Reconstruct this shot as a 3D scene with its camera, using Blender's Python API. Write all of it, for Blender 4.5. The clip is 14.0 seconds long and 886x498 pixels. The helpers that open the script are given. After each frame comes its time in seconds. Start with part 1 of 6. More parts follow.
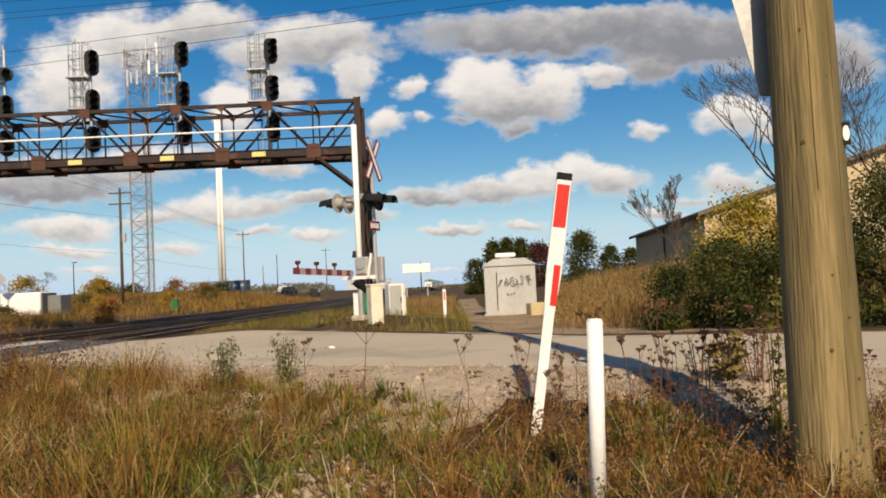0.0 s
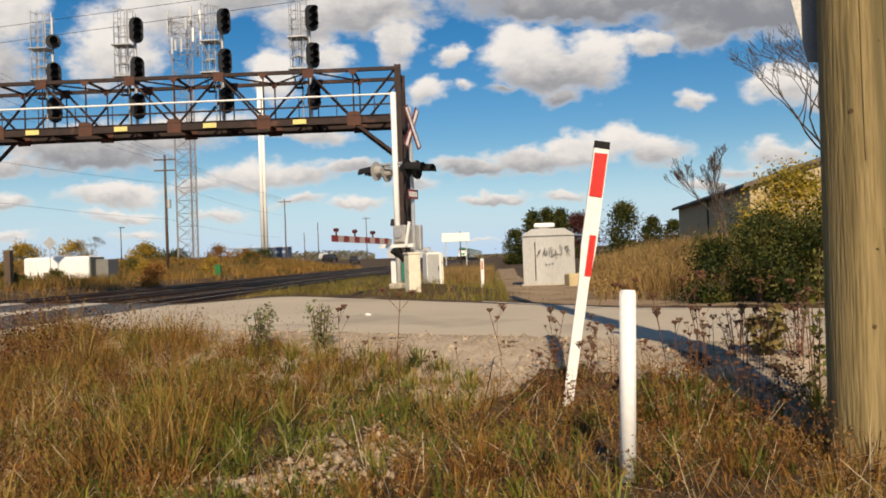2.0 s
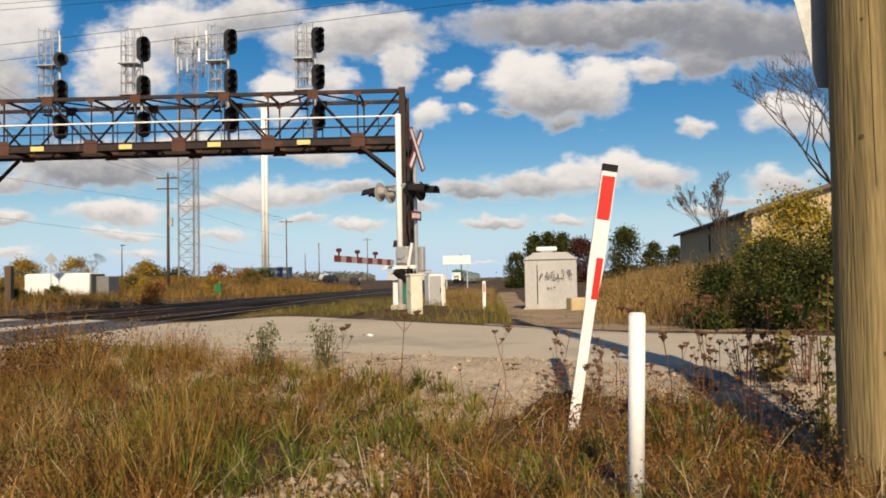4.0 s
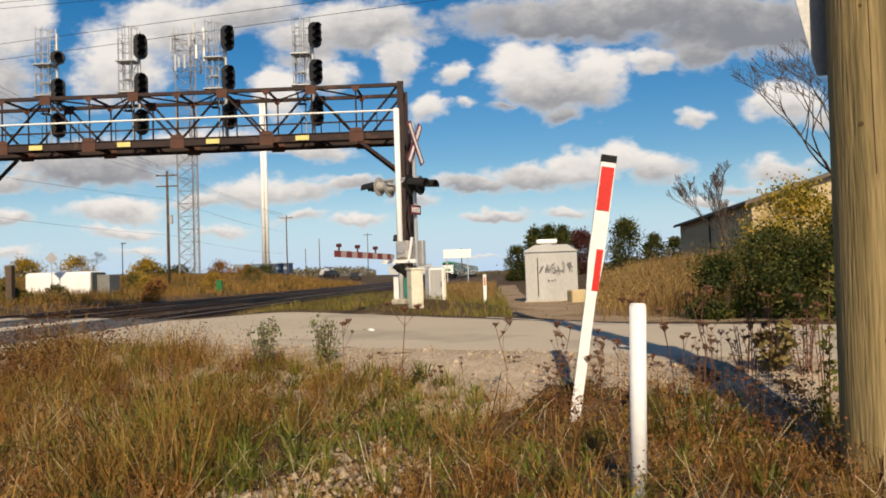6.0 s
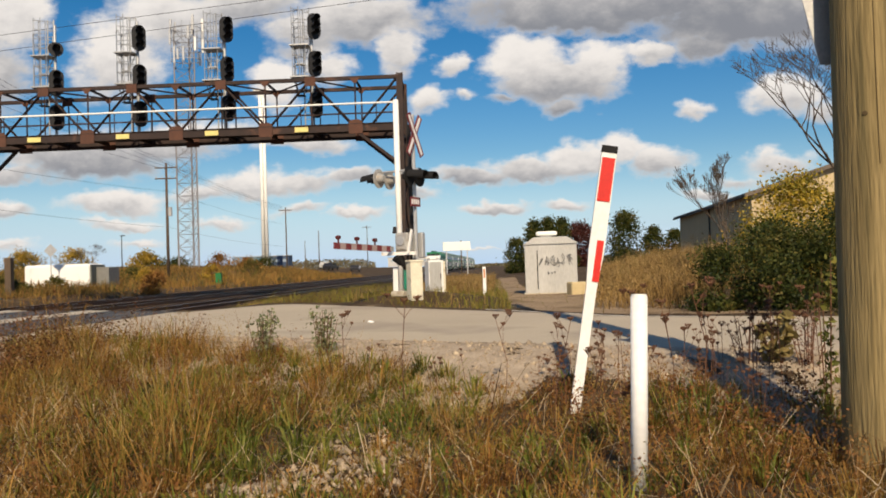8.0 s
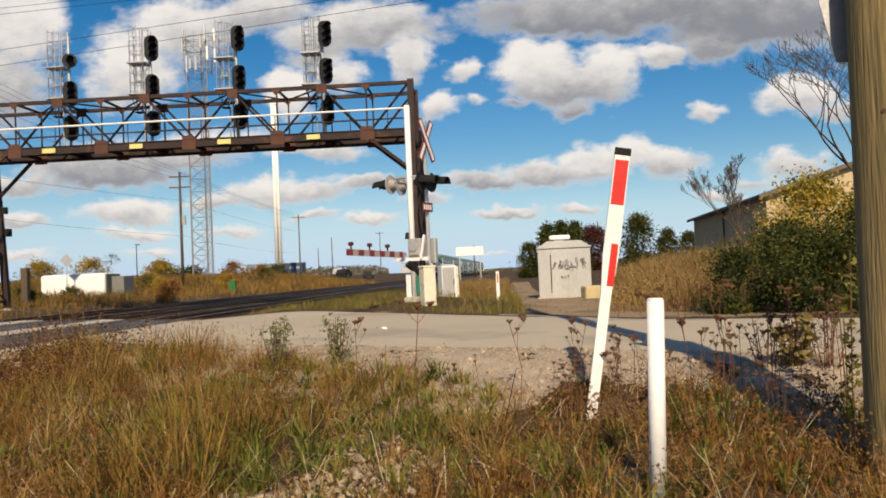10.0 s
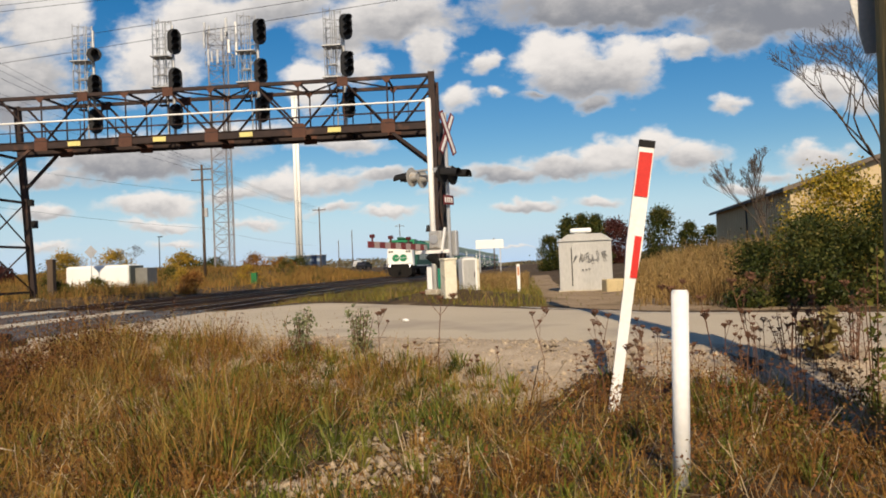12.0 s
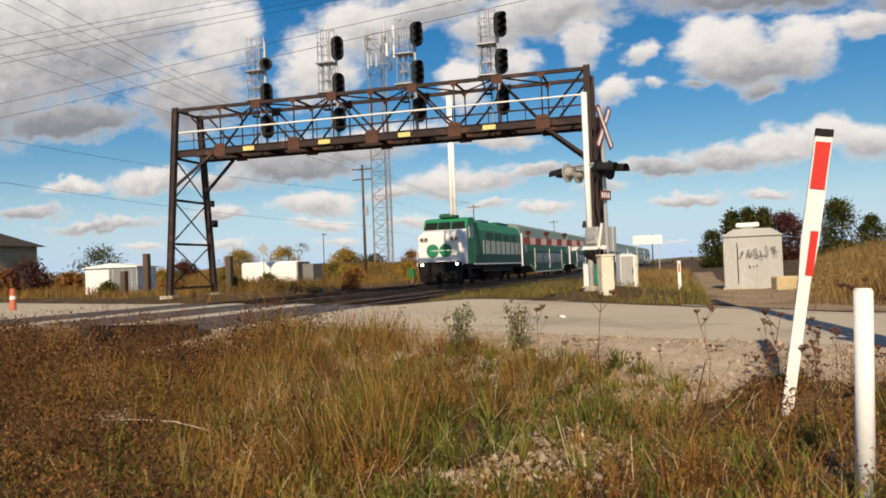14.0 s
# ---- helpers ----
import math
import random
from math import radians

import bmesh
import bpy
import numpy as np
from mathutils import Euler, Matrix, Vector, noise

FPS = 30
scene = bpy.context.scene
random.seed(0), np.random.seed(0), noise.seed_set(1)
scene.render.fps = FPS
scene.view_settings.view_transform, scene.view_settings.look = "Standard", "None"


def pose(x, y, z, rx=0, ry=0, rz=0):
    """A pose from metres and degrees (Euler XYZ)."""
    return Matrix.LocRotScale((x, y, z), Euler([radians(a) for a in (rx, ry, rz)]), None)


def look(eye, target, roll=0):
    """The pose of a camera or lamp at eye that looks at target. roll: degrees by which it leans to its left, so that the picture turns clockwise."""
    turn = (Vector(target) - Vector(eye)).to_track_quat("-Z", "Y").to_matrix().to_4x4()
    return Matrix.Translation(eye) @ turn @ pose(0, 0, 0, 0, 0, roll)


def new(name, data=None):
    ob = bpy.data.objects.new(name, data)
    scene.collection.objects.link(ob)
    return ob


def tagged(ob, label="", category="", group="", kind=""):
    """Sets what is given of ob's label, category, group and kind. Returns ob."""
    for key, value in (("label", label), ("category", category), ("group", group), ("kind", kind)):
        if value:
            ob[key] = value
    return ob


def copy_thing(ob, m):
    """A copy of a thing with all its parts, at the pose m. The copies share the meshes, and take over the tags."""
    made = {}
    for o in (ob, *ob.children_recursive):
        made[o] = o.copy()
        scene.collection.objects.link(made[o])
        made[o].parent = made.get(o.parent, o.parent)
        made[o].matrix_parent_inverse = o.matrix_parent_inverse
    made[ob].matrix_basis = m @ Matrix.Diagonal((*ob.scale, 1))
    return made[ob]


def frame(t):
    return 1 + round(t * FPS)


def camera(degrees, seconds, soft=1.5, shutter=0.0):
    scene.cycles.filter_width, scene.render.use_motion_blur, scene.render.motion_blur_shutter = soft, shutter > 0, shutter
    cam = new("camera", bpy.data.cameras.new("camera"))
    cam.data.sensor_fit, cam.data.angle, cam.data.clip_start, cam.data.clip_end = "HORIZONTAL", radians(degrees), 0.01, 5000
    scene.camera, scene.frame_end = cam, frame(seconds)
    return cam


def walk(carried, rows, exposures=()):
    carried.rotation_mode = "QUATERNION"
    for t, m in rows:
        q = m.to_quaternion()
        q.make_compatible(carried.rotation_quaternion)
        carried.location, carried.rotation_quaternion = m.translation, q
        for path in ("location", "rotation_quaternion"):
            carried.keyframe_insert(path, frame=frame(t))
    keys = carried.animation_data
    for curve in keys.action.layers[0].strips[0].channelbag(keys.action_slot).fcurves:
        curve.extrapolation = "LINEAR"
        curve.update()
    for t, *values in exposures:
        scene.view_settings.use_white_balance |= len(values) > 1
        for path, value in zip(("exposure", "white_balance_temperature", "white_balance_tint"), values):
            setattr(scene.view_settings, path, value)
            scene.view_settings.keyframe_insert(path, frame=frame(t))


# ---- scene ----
cam = camera(59.0, 14.0, soft=1.8)
PATH = [
    (0, (0.075, 1.153, 1.541), (0.113, 3.15, 1.637), -2.8),
    (0.5, (0.099, 1.168, 1.541), (0.119, 3.166, 1.617), -2.4),
    (1, (0.116, 1.178, 1.539), (0.098, 3.177, 1.576), -2.6),
    (1.5, (0.115, 1.176, 1.539), (0.078, 3.176, 1.563), -2.2),
    (2, (0.126, 1.194, 1.534), (0.059, 3.193, 1.556), -2.0),
    (2.5, (0.127, 1.208, 1.536), (0.024, 3.205, 1.568), -2.2),
    (3, (0.121, 1.243, 1.528), (0.03, 3.24, 1.569), -1.5),
    (3.5, (0.081, 1.209, 1.515), (-0.009, 3.206, 1.595), -1.2),
    (4, (0.077, 1.213, 1.516), (0.01, 3.21, 1.596), -1.1),
    (6.5, (0.083, 1.241, 1.509), (0.013, 3.239, 1.563), -1.9),
    (7, (0.082, 1.261, 1.506), (0.015, 3.259, 1.551), -1.8),
    (9.5, (0.075, 1.264, 1.499), (-0.007, 3.262, 1.55), -2.3),
    (10, (0.079, 1.312, 1.504), (-0.021, 3.309, 1.564), -2.5),
    (10.5, (0.081, 1.285, 1.506), (-0.01, 3.282, 1.563), -2.6),
    (11, (0.061, 1.286, 1.505), (-0.067, 3.281, 1.556), -2.4),
    (11.5, (0.063, 1.286, 1.497), (-0.083, 3.281, 1.538), -2.3),
    (12, (0.052, 1.277, 1.496), (-0.099, 3.271, 1.54), -2.3),
    (12.5, (0.036, 1.286, 1.496), (-0.186, 3.274, 1.53), -2.5),
    (13, (0.028, 1.274, 1.499), (-0.26, 3.253, 1.529), -2.6),
    (13.5, (0.037, 1.224, 1.496), (-0.394, 3.176, 1.529), -2.6),
    (14, (0.019, 1.194, 1.498), (-0.517, 3.12, 1.548), -2.2),
]
walk(cam, [(t, look(e, g, r)) for t, e, g, r in PATH], exposures=[(0, .19, 6950, 12), (14, .17, 6850, 12)])

# ---- world, sun, exposure ----
SUN_EL, SUN_AZ = radians(37), radians(174.0)   # azimuth from +y, clockwise: nearly behind the camera


def sky_world():
    w = bpy.data.worlds.new("sky")
    scene.world = w
    w.use_nodes = True
    nt = w.node_tree
    nt.nodes.clear()
    N, L = nt.nodes.new, nt.links.new

    def grp():
        """Density and shade of the clouds at a place of the unrolled vault."""
        g = bpy.data.node_groups.new("clouds", "ShaderNodeTree")
        g.interface.new_socket("P", in_out="INPUT", socket_type="NodeSocketVector")
        g.interface.new_socket("D", in_out="OUTPUT", socket_type="NodeSocketFloat")
        g.interface.new_socket("S", in_out="OUTPUT", socket_type="NodeSocketFloat")
        gi, go = g.nodes.new("NodeGroupInput"), g.nodes.new("NodeGroupOutput")

        def vm(op, a, b=None, c=None):
            n = g.nodes.new("ShaderNodeVectorMath"); n.operation = op
            for k, w in enumerate((a, b, c)):
                if w is None:
                    continue
                if isinstance(w, tuple):
                    n.inputs[k].default_value = w
                else:
                    g.links.new(w, n.inputs[k])
            return n.outputs["Value"] if op in ("LENGTH", "DOT_PRODUCT") else n.outputs[0]

        def mm(op, a, b=0.0, c=0.0):
            n = g.nodes.new("ShaderNodeMath"); n.operation = op
            for k, w in enumerate((a, b, c)):
                if isinstance(w, (int, float)):
                    n.inputs[k].default_value = w
                else:
                    g.links.new(w, n.inputs[k])
            return n.outputs[0]

        def tex(src, sc, det, colour=False, rough=.55):
            n = g.nodes.new("ShaderNodeTexNoise")
            n.inputs["Scale"].default_value, n.inputs["Detail"].default_value, n.inputs["Roughness"].default_value = sc, det, rough
            g.links.new(src, n.inputs[0])
            return n.outputs[1 if colour else 0]
        # billows: the place is pushed about at two scales before it meets the clouds
        tall = vm("MULTIPLY", gi.outputs[0], (1, 1.5, 1))
        p = vm("MULTIPLY_ADD", vm("SUBTRACT", tex(tall, 13, 3, True), (.5, .5, .5)), (.060, .040, 0), gi.outputs[0])
        p = vm("MULTIPLY_ADD", vm("SUBTRACT", tex(tall, 42, 4, True), (.5, .5, .5)), (.024, .018, 0), p)
        dens = num = None
        den = 1e-4
        for u, v, a, b, firm, grey in BANK_WEST + CUMULUS_NORTH + ROW_MIDDLE + ROW_LOW + BANK_EAST + REST_OF_SKY:
            q = p if num is None else vm("MULTIPLY_ADD", num, (1e-6, 1e-6, 0), p)   # one cloud after the other, to keep the shader's stack short
            d = vm("MULTIPLY_ADD", q, (1 / a, 1 / b, 0), (-u / a, -v / b, 0))
            ln = vm("LENGTH", d)
            body = mm("MULTIPLY_ADD", ln, -firm, firm * 1.05)
            dens = body if dens is None else mm("SMOOTH_MAX", dens, body, .10)
            w = mm("MAXIMUM", mm("SUBTRACT", 1.35, ln), 0)
            w = mm("MULTIPLY", w, w)
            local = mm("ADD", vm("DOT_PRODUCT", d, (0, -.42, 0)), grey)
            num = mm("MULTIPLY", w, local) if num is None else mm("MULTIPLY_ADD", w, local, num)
            den = mm("ADD", w, den)
        puff = mm("SUBTRACT", tex(tall, 30, 6, rough=.6), .52)
        g.links.new(mm("MULTIPLY_ADD", puff, .8, dens), go.inputs[0])
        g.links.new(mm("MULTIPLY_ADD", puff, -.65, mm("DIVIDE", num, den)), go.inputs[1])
        return g

    tc, sep = N("ShaderNodeTexCoord"), N("ShaderNodeSeparateXYZ")
    L(tc.outputs["Generated"], sep.inputs[0])
    # the sky's vault unrolled: sideways and upward slope against the depth, kept positive all round
    ab = N("ShaderNodeMath"); ab.operation = "ABSOLUTE"; L(sep.outputs[1], ab.inputs[0])
    ad = N("ShaderNodeMath"); ad.operation = "MAXIMUM"; ad.inputs[1].default_value = .25; L(ab.outputs[0], ad.inputs[0])
    du, dv = N("ShaderNodeMath"), N("ShaderNodeMath")
    for d, k in ((du, 0), (dv, 2)):
        d.operation = "DIVIDE"; L(sep.outputs[k], d.inputs[0]); L(ad.outputs[0], d.inputs[1])
    cmb = N("ShaderNodeCombineXYZ"); L(du.outputs[0], cmb.inputs[0]); L(dv.outputs[0], cmb.inputs[1])
    a = N("ShaderNodeGroup")
    a.node_tree = grp()
    L(cmb.outputs[0], a.inputs[0])

    def ramp(src, lo, hi, c0, c1):
        m = N("ShaderNodeMapRange"); m.interpolation_type = "SMOOTHSTEP"
        m.inputs[1].default_value, m.inputs[2].default_value, m.inputs[3].default_value, m.inputs[4].default_value = lo, hi, c0, c1
        L(src, m.inputs[0]); return m.outputs[0]
    cover = ramp(a.outputs[0], -.10, .46, 0, 1)
    sh = N("ShaderNodeMath"); sh.operation = "MULTIPLY"
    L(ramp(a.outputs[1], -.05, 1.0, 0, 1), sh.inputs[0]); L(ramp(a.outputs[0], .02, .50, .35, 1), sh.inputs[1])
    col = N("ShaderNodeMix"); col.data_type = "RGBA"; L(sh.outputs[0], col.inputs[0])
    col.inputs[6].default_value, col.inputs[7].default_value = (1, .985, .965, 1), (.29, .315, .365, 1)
    hz = ramp(sep.outputs[2], -.01, .01, 0, 1)
    cov2 = N("ShaderNodeMath"); cov2.operation = "MULTIPLY"; L(cover, cov2.inputs[0]); L(hz, cov2.inputs[1])
    sky = N("ShaderNodeTexSky"); sky.sky_type = "NISHITA"; sky.sun_disc = False
    sky.sun_elevation, sky.sun_rotation = SUN_EL, SUN_AZ
    sky.air_density, sky.dust_density, sky.ozone_density = 1.0, .6, 2.2
    b1, b2, mix, out = N("ShaderNodeBackground"), N("ShaderNodeBackground"), N("ShaderNodeMixShader"), N("ShaderNodeOutputWorld")
    sat = N("ShaderNodeHueSaturation"); sat.inputs["Saturation"].default_value = 1.5; L(sky.outputs[0], sat.inputs["Color"])
    haze = N("ShaderNodeMix"); haze.data_type = "RGBA"; L(ramp(sep.outputs[2], -.03, .15, .88, 0), haze.inputs[0])
    L(sat.outputs[0], haze.inputs[6]); haze.inputs[7].default_value = (5.2, 7.7, 11.2, 1)
    L(haze.outputs[2], b1.inputs[0]); b1.inputs[1].default_value = .082
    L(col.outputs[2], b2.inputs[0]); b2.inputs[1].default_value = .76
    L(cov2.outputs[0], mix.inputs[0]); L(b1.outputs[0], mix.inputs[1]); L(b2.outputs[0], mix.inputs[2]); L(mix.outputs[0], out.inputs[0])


# clouds: sideways slope, upward slope, half width, half height, firmness, greyness
BANK_WEST = [
    (-0.885, 0.377, 0.266, 0.11, 1.2, 0.52), (-0.595, 0.355, 0.068, 0.062, 1.1, 0.12), (-0.868, 0.248, 0.15, 0.035, 1, 0.85), (-0.659, 0.271, 0.101, 0.071, 1, 0.55), (-0.751, 0.395, 0.18, 0.06, 1, 0.35), (-0.451, 0.287, 0.071, 0.063, 1, 0.15), (-0.382, 0.334, 0.089, 0.047, 0.9, 0.3), (-0.284, 0.349, 0.092, 0.034, 0.9, 0.45), (-0.134, 0.322, 0.106, 0.035, 1, 0.5), (-0.081, 0.28, 0.031, 0.036, 0.9, 0.25), (-0.201, 0.305, 0.059, 0.037, 0.8, 0.4), (-0.246, 0.242, 0.034, 0.037, 0.9, 0.05), (-0.177, 0.261, 0.037, 0.024, 0.7, 0.2)]
CUMULUS_NORTH = [
    (-0.049, 0.215, 0.029, 0.02, 0.9, 0.2), (-0.005, 0.216, 0.019, 0.008, 0.6, 0.25), (0.077, 0.261, 0.06, 0.034, 1, 0.12), (0.171, 0.254, 0.051, 0.035, 1, 0.15), (0.121, 0.236, 0.092, 0.033, 1.1, 0.5), (-0.013, 0.258, 0.026, 0.018, 0.9, 0.18), (0.125, 0.201, 0.031, 0.014, 0.8, 0.65), (0.049, 0.213, 0.026, 0.01, 0.5, 0.7)]
ROW_MIDDLE = [
    (0.197, 0.143, 0.037, 0.025, 1, 0.1), (0.141, 0.132, 0.058, 0.024, 1, 0.25), (0.084, 0.123, 0.069, 0.02, 1, 0.45), (0.004, 0.113, 0.066, 0.014, 0.9, 0.55), (0.24, 0.123, 0.043, 0.026, 1, 0.35), (0.033, 0.073, 0.052, 0.01, 0.9, 0.4), (0.123, 0.074, 0.04, 0.009, 0.8, 0.35), (-0.861, 0.147, 0.069, 0.015, 0.9, 0.25), (-0.725, 0.145, 0.081, 0.025, 1, 0.3), (-0.612, 0.141, 0.063, 0.018, 0.8, 0.4), (-0.49, 0.159, 0.126, 0.038, 1, 0.6), (-0.388, 0.169, 0.097, 0.022, 0.8, 0.5), (-0.458, 0.096, 0.079, 0.019, 0.95, 0.25), (-0.342, 0.106, 0.056, 0.015, 0.8, 0.35), (-0.27, 0.115, 0.069, 0.022, 0.95, 0.25), (-0.209, 0.118, 0.052, 0.018, 0.8, 0.35)]
ROW_LOW = [
    (-0.233, 0.165, 0.047, 0.01, 0.7, 0.3), (-0.146, 0.123, 0.05, 0.012, 0.8, 0.45), (-0.451, 0.068, 0.054, 0.009, 0.8, 0.25), (-0.604, 0.093, 0.05, 0.014, 0.8, 0.35), (-0.812, 0.086, 0.127, 0.01, 0.7, 0.5), (-0.319, 0.064, 0.043, 0.008, 0.6, 0.3), (-0.144, 0.07, 0.043, 0.009, 0.7, 0.3), (-0.21, 0.081, 0.045, 0.008, 0.6, 0.35), (-0.738, 0.049, 0.043, 0.009, 0.6, 0.3), (-0.426, 0.043, 0.046, 0.006, 0.5, 0.3), (-0.946, 0.113, 0.079, 0.014, 0.7, 0.55), (-0.611, 0.045, 0.054, 0.007, 0.5, 0.3), (0.007, 0.023, 0.04, 0.003, 0.4, 0.2)]
BANK_EAST = [
    (0.19, 0.327, 0.234, 0.03, 1.1, 0.8), (0.132, 0.313, 0.135, 0.026, 1, 0.7), (0.374, 0.301, 0.161, 0.043, 1.1, 0.85), (0.238, 0.263, 0.039, 0.017, 0.9, 0.25), (0.302, 0.27, 0.049, 0.022, 0.8, 0.6), (0.406, 0.202, 0.055, 0.029, 1, 0.2), (0.447, 0.18, 0.035, 0.016, 0.6, 0.4), (0.289, 0.187, 0.021, 0.013, 0.7, 0.25), (0.395, 0.119, 0.056, 0.017, 0.8, 0.35), (0.302, 0.079, 0.039, 0.009, 0.7, 0.4), (0.345, 0.1, 0.035, 0.01, 0.5, 0.4), (0.527, 0.274, 0.083, 0.05, 0.9, 0.7)]
REST_OF_SKY = [
    (-0.339, 0.186, 0.087, 0.02, 0.85, 0.35), (-0.199, 0.167, 0.07, 0.015, 0.8, 0.3), (-0.072, 0.096, 0.041, 0.01, 0.6, 0.4), (0.95, 0.2, 0.3, 0.08, 0.8, 0.4), (1.4, 0.35, 0.3, 0.12, 0.8, 0.5), (-1.5, 0.4, 0.3, 0.12, 0.8, 0.5), (0.1, 1, 0.4, 0.2, 0.8, 0.5), (-0.8, 0.9, 0.35, 0.2, 0.8, 0.5), (0.8, 0.7, 0.35, 0.15, 0.8, 0.5), (-1.2, 0.12, 0.2, 0.03, 0.7, 0.4), (-1.05, 0.3, 0.2, 0.1, 0.9, 0.5)]
sky_world()
sun = new("sun", bpy.data.lights.new("sun", "SUN"))
sun.data.energy, sun.data.angle, sun.data.color = 4.9, radians(.55), (1, .84, .61)
sun.matrix_world = look((math.sin(SUN_AZ) * math.cos(SUN_EL) * 50, math.cos(SUN_AZ) * math.cos(SUN_EL) * 50, math.sin(SUN_EL) * 50), (0, 0, 0))


# ---- materials ----
def mat(name, c1, c2=None, rough=.7, metal=0.0, scale=3.0, fine=40.0, bump=.2, island=0.0, obj=0.0, stain=None, stain_scale=1.2, stain_at=.62, stretch=(1, 1, 1), glow=0.0):
    """Two colours mixed by coarse and fine noise in metres, with bump; island or obj varies value per piece; stain is a third colour in patches."""
    m = bpy.data.materials.new(name)
    m.use_nodes = True
    nt = m.node_tree
    N, L = nt.nodes.new, nt.links.new
    p = nt.nodes["Principled BSDF"]
    p.inputs["Roughness"].default_value, p.inputs["Metallic"].default_value = rough, metal
    p.inputs["Specular IOR Level"].default_value = .3
    c2 = c2 or tuple(c * .78 for c in c1)
    tc, mp = N("ShaderNodeTexCoord"), N("ShaderNodeMapping")
    mp.inputs["Scale"].default_value = stretch
    L(tc.outputs["Object"], mp.inputs[0])
    n1, n2 = N("ShaderNodeTexNoise"), N("ShaderNodeTexNoise")
    for n, s, d in ((n1, scale, 4), (n2, fine, 3)):
        n.inputs["Scale"].default_value, n.inputs["Detail"].default_value = s, d
        L(mp.outputs[0], n.inputs[0])
    av = N("ShaderNodeMath"); av.operation = "ADD"; L(n1.outputs[0], av.inputs[0]); L(n2.outputs[0], av.inputs[1])
    mr = N("ShaderNodeMapRange"); mr.inputs[1].default_value, mr.inputs[2].default_value = .72, 1.28
    L(av.outputs[0], mr.inputs[0])
    mx = N("ShaderNodeMix"); mx.data_type = "RGBA"
    mx.inputs[6].default_value, mx.inputs[7].default_value = (*c1, 1), (*c2, 1)
    L(mr.outputs[0], mx.inputs[0])
    col = mx.outputs[2]
    if stain:
        n3, r3, m3 = N("ShaderNodeTexNoise"), N("ShaderNodeMapRange"), N("ShaderNodeMix")
        n3.inputs["Scale"].default_value, n3.inputs["Detail"].default_value = stain_scale, 6
        L(mp.outputs[0], n3.inputs[0])
        r3.inputs[1].default_value, r3.inputs[2].default_value = stain_at - .05, stain_at + .07
        L(n3.outputs[0], r3.inputs[0])
        m3.data_type = "RGBA"; m3.inputs[7].default_value = (*stain, 1)
        L(r3.outputs[0], m3.inputs[0]); L(col, m3.inputs[6])
        col = m3.outputs[2]
    if island or obj:
        src = N("ShaderNodeNewGeometry").outputs["Random Per Island"] if island else N("ShaderNodeObjectInfo").outputs["Random"]
        k = island or obj
        hv, mr2 = N("ShaderNodeHueSaturation"), N("ShaderNodeMapRange")
        mr2.inputs[3].default_value, mr2.inputs[4].default_value = 1 - k, 1 + k
        L(src, mr2.inputs[0]); L(mr2.outputs[0], hv.inputs["Value"]); L(col, hv.inputs["Color"])
        col = hv.outputs[0]
    L(col, p.inputs["Base Color"])
    if bump:
        b = N("ShaderNodeBump"); b.inputs["Strength"].default_value, b.inputs["Distance"].default_value = bump, .02
        L(av.outputs[0], b.inputs["Height"]); L(b.outputs[0], p.inputs["Normal"])
    if glow:
        p.inputs["Emission Color"].default_value, p.inputs["Emission Strength"].default_value = (*c1, 1), glow
    return m


RUST = mat("rusty brown steel", (.048, .031, .028), (.026, .020, .020), .8, .1, 2.5, 30, .3, stain=(.10, .052, .038), stain_scale=1.5, stain_at=.63)
RUSTPLATE = mat("red-brown plate", (.11, .05, .034), (.07, .035, .026), .85, 0, 3, 40, .3)
DARKSTEEL = mat("dark steel", (.030, .026, .026), (.018, .017, .018), .7, .2, 3, 40, .2)
GALV = mat("galvanised steel", (.50, .51, .52), (.38, .39, .41), .5, .5, 3, 40, .1)
WHITEPAINT = mat("white paint", (.80, .80, .80), (.70, .70, .69), .55, 0, 2, 25, .15, stain=(.42, .36, .28), stain_scale=3, stain_at=.70)
CLEANWHITE = mat("bright white enamel", (.82, .82, .80), (.76, .76, .74), .4, 0, 1, 20, .05)
CREAM = mat("weathered cream paint", (.72, .68, .55), (.58, .54, .43), .8, 0, 3, 30, .3, stain=(.35, .30, .22), stain_scale=4, stain_at=.62)
BLACK = mat("matt black paint", (.007, .007, .008), (.012, .012, .013), .8, 0, 4, 40, .1)
# black lightened a little, a greyish sheen put into the colour
SIGNALBLACK = mat("black enamel lifted for sheen", (.020, .021, .024), (.012, .012, .014), .55, 0, 5, 40, .1)
RED = mat("red reflective sheet", (.62, .030, .022), (.52, .025, .02), .45, 0, 4, 60, .05)
# red darkened for shade on the gate arm; crossbuck and sign share it
DULLRED = mat("darkened red paint", (.19, .038, .042), (.13, .028, .032), .6, 0, 6, 50, .1)
SILVER = mat("silver paint", (.50, .50, .48), (.32, .31, .30), .45, .35, 4, 40, .15, stain=(.3, .24, .18), stain_scale=5, stain_at=.62)
ALU = mat("aluminium sheet", (.50, .50, .49), (.40, .40, .39), .5, .3, 1.2, 30, .08, stretch=(1, 1, .25))
LAMPGLASS = mat("grey signal lens", (.06, .06, .065), (.03, .03, .032), .15, 0, 4, 40, 0)
YELLOWPLATE = mat("pale yellow plate", (.72, .62, .24), (.6, .52, .2), .6, 0, 5, 40, .1)
POLEWOOD = mat("weathered treated pine", (.30, .225, .105), (.15, .112, .048), .85, 0, 9, 70, .7, stretch=(1, 1, .05), stain=(.125, .10, .045), stain_scale=6.0, stain_at=.57)
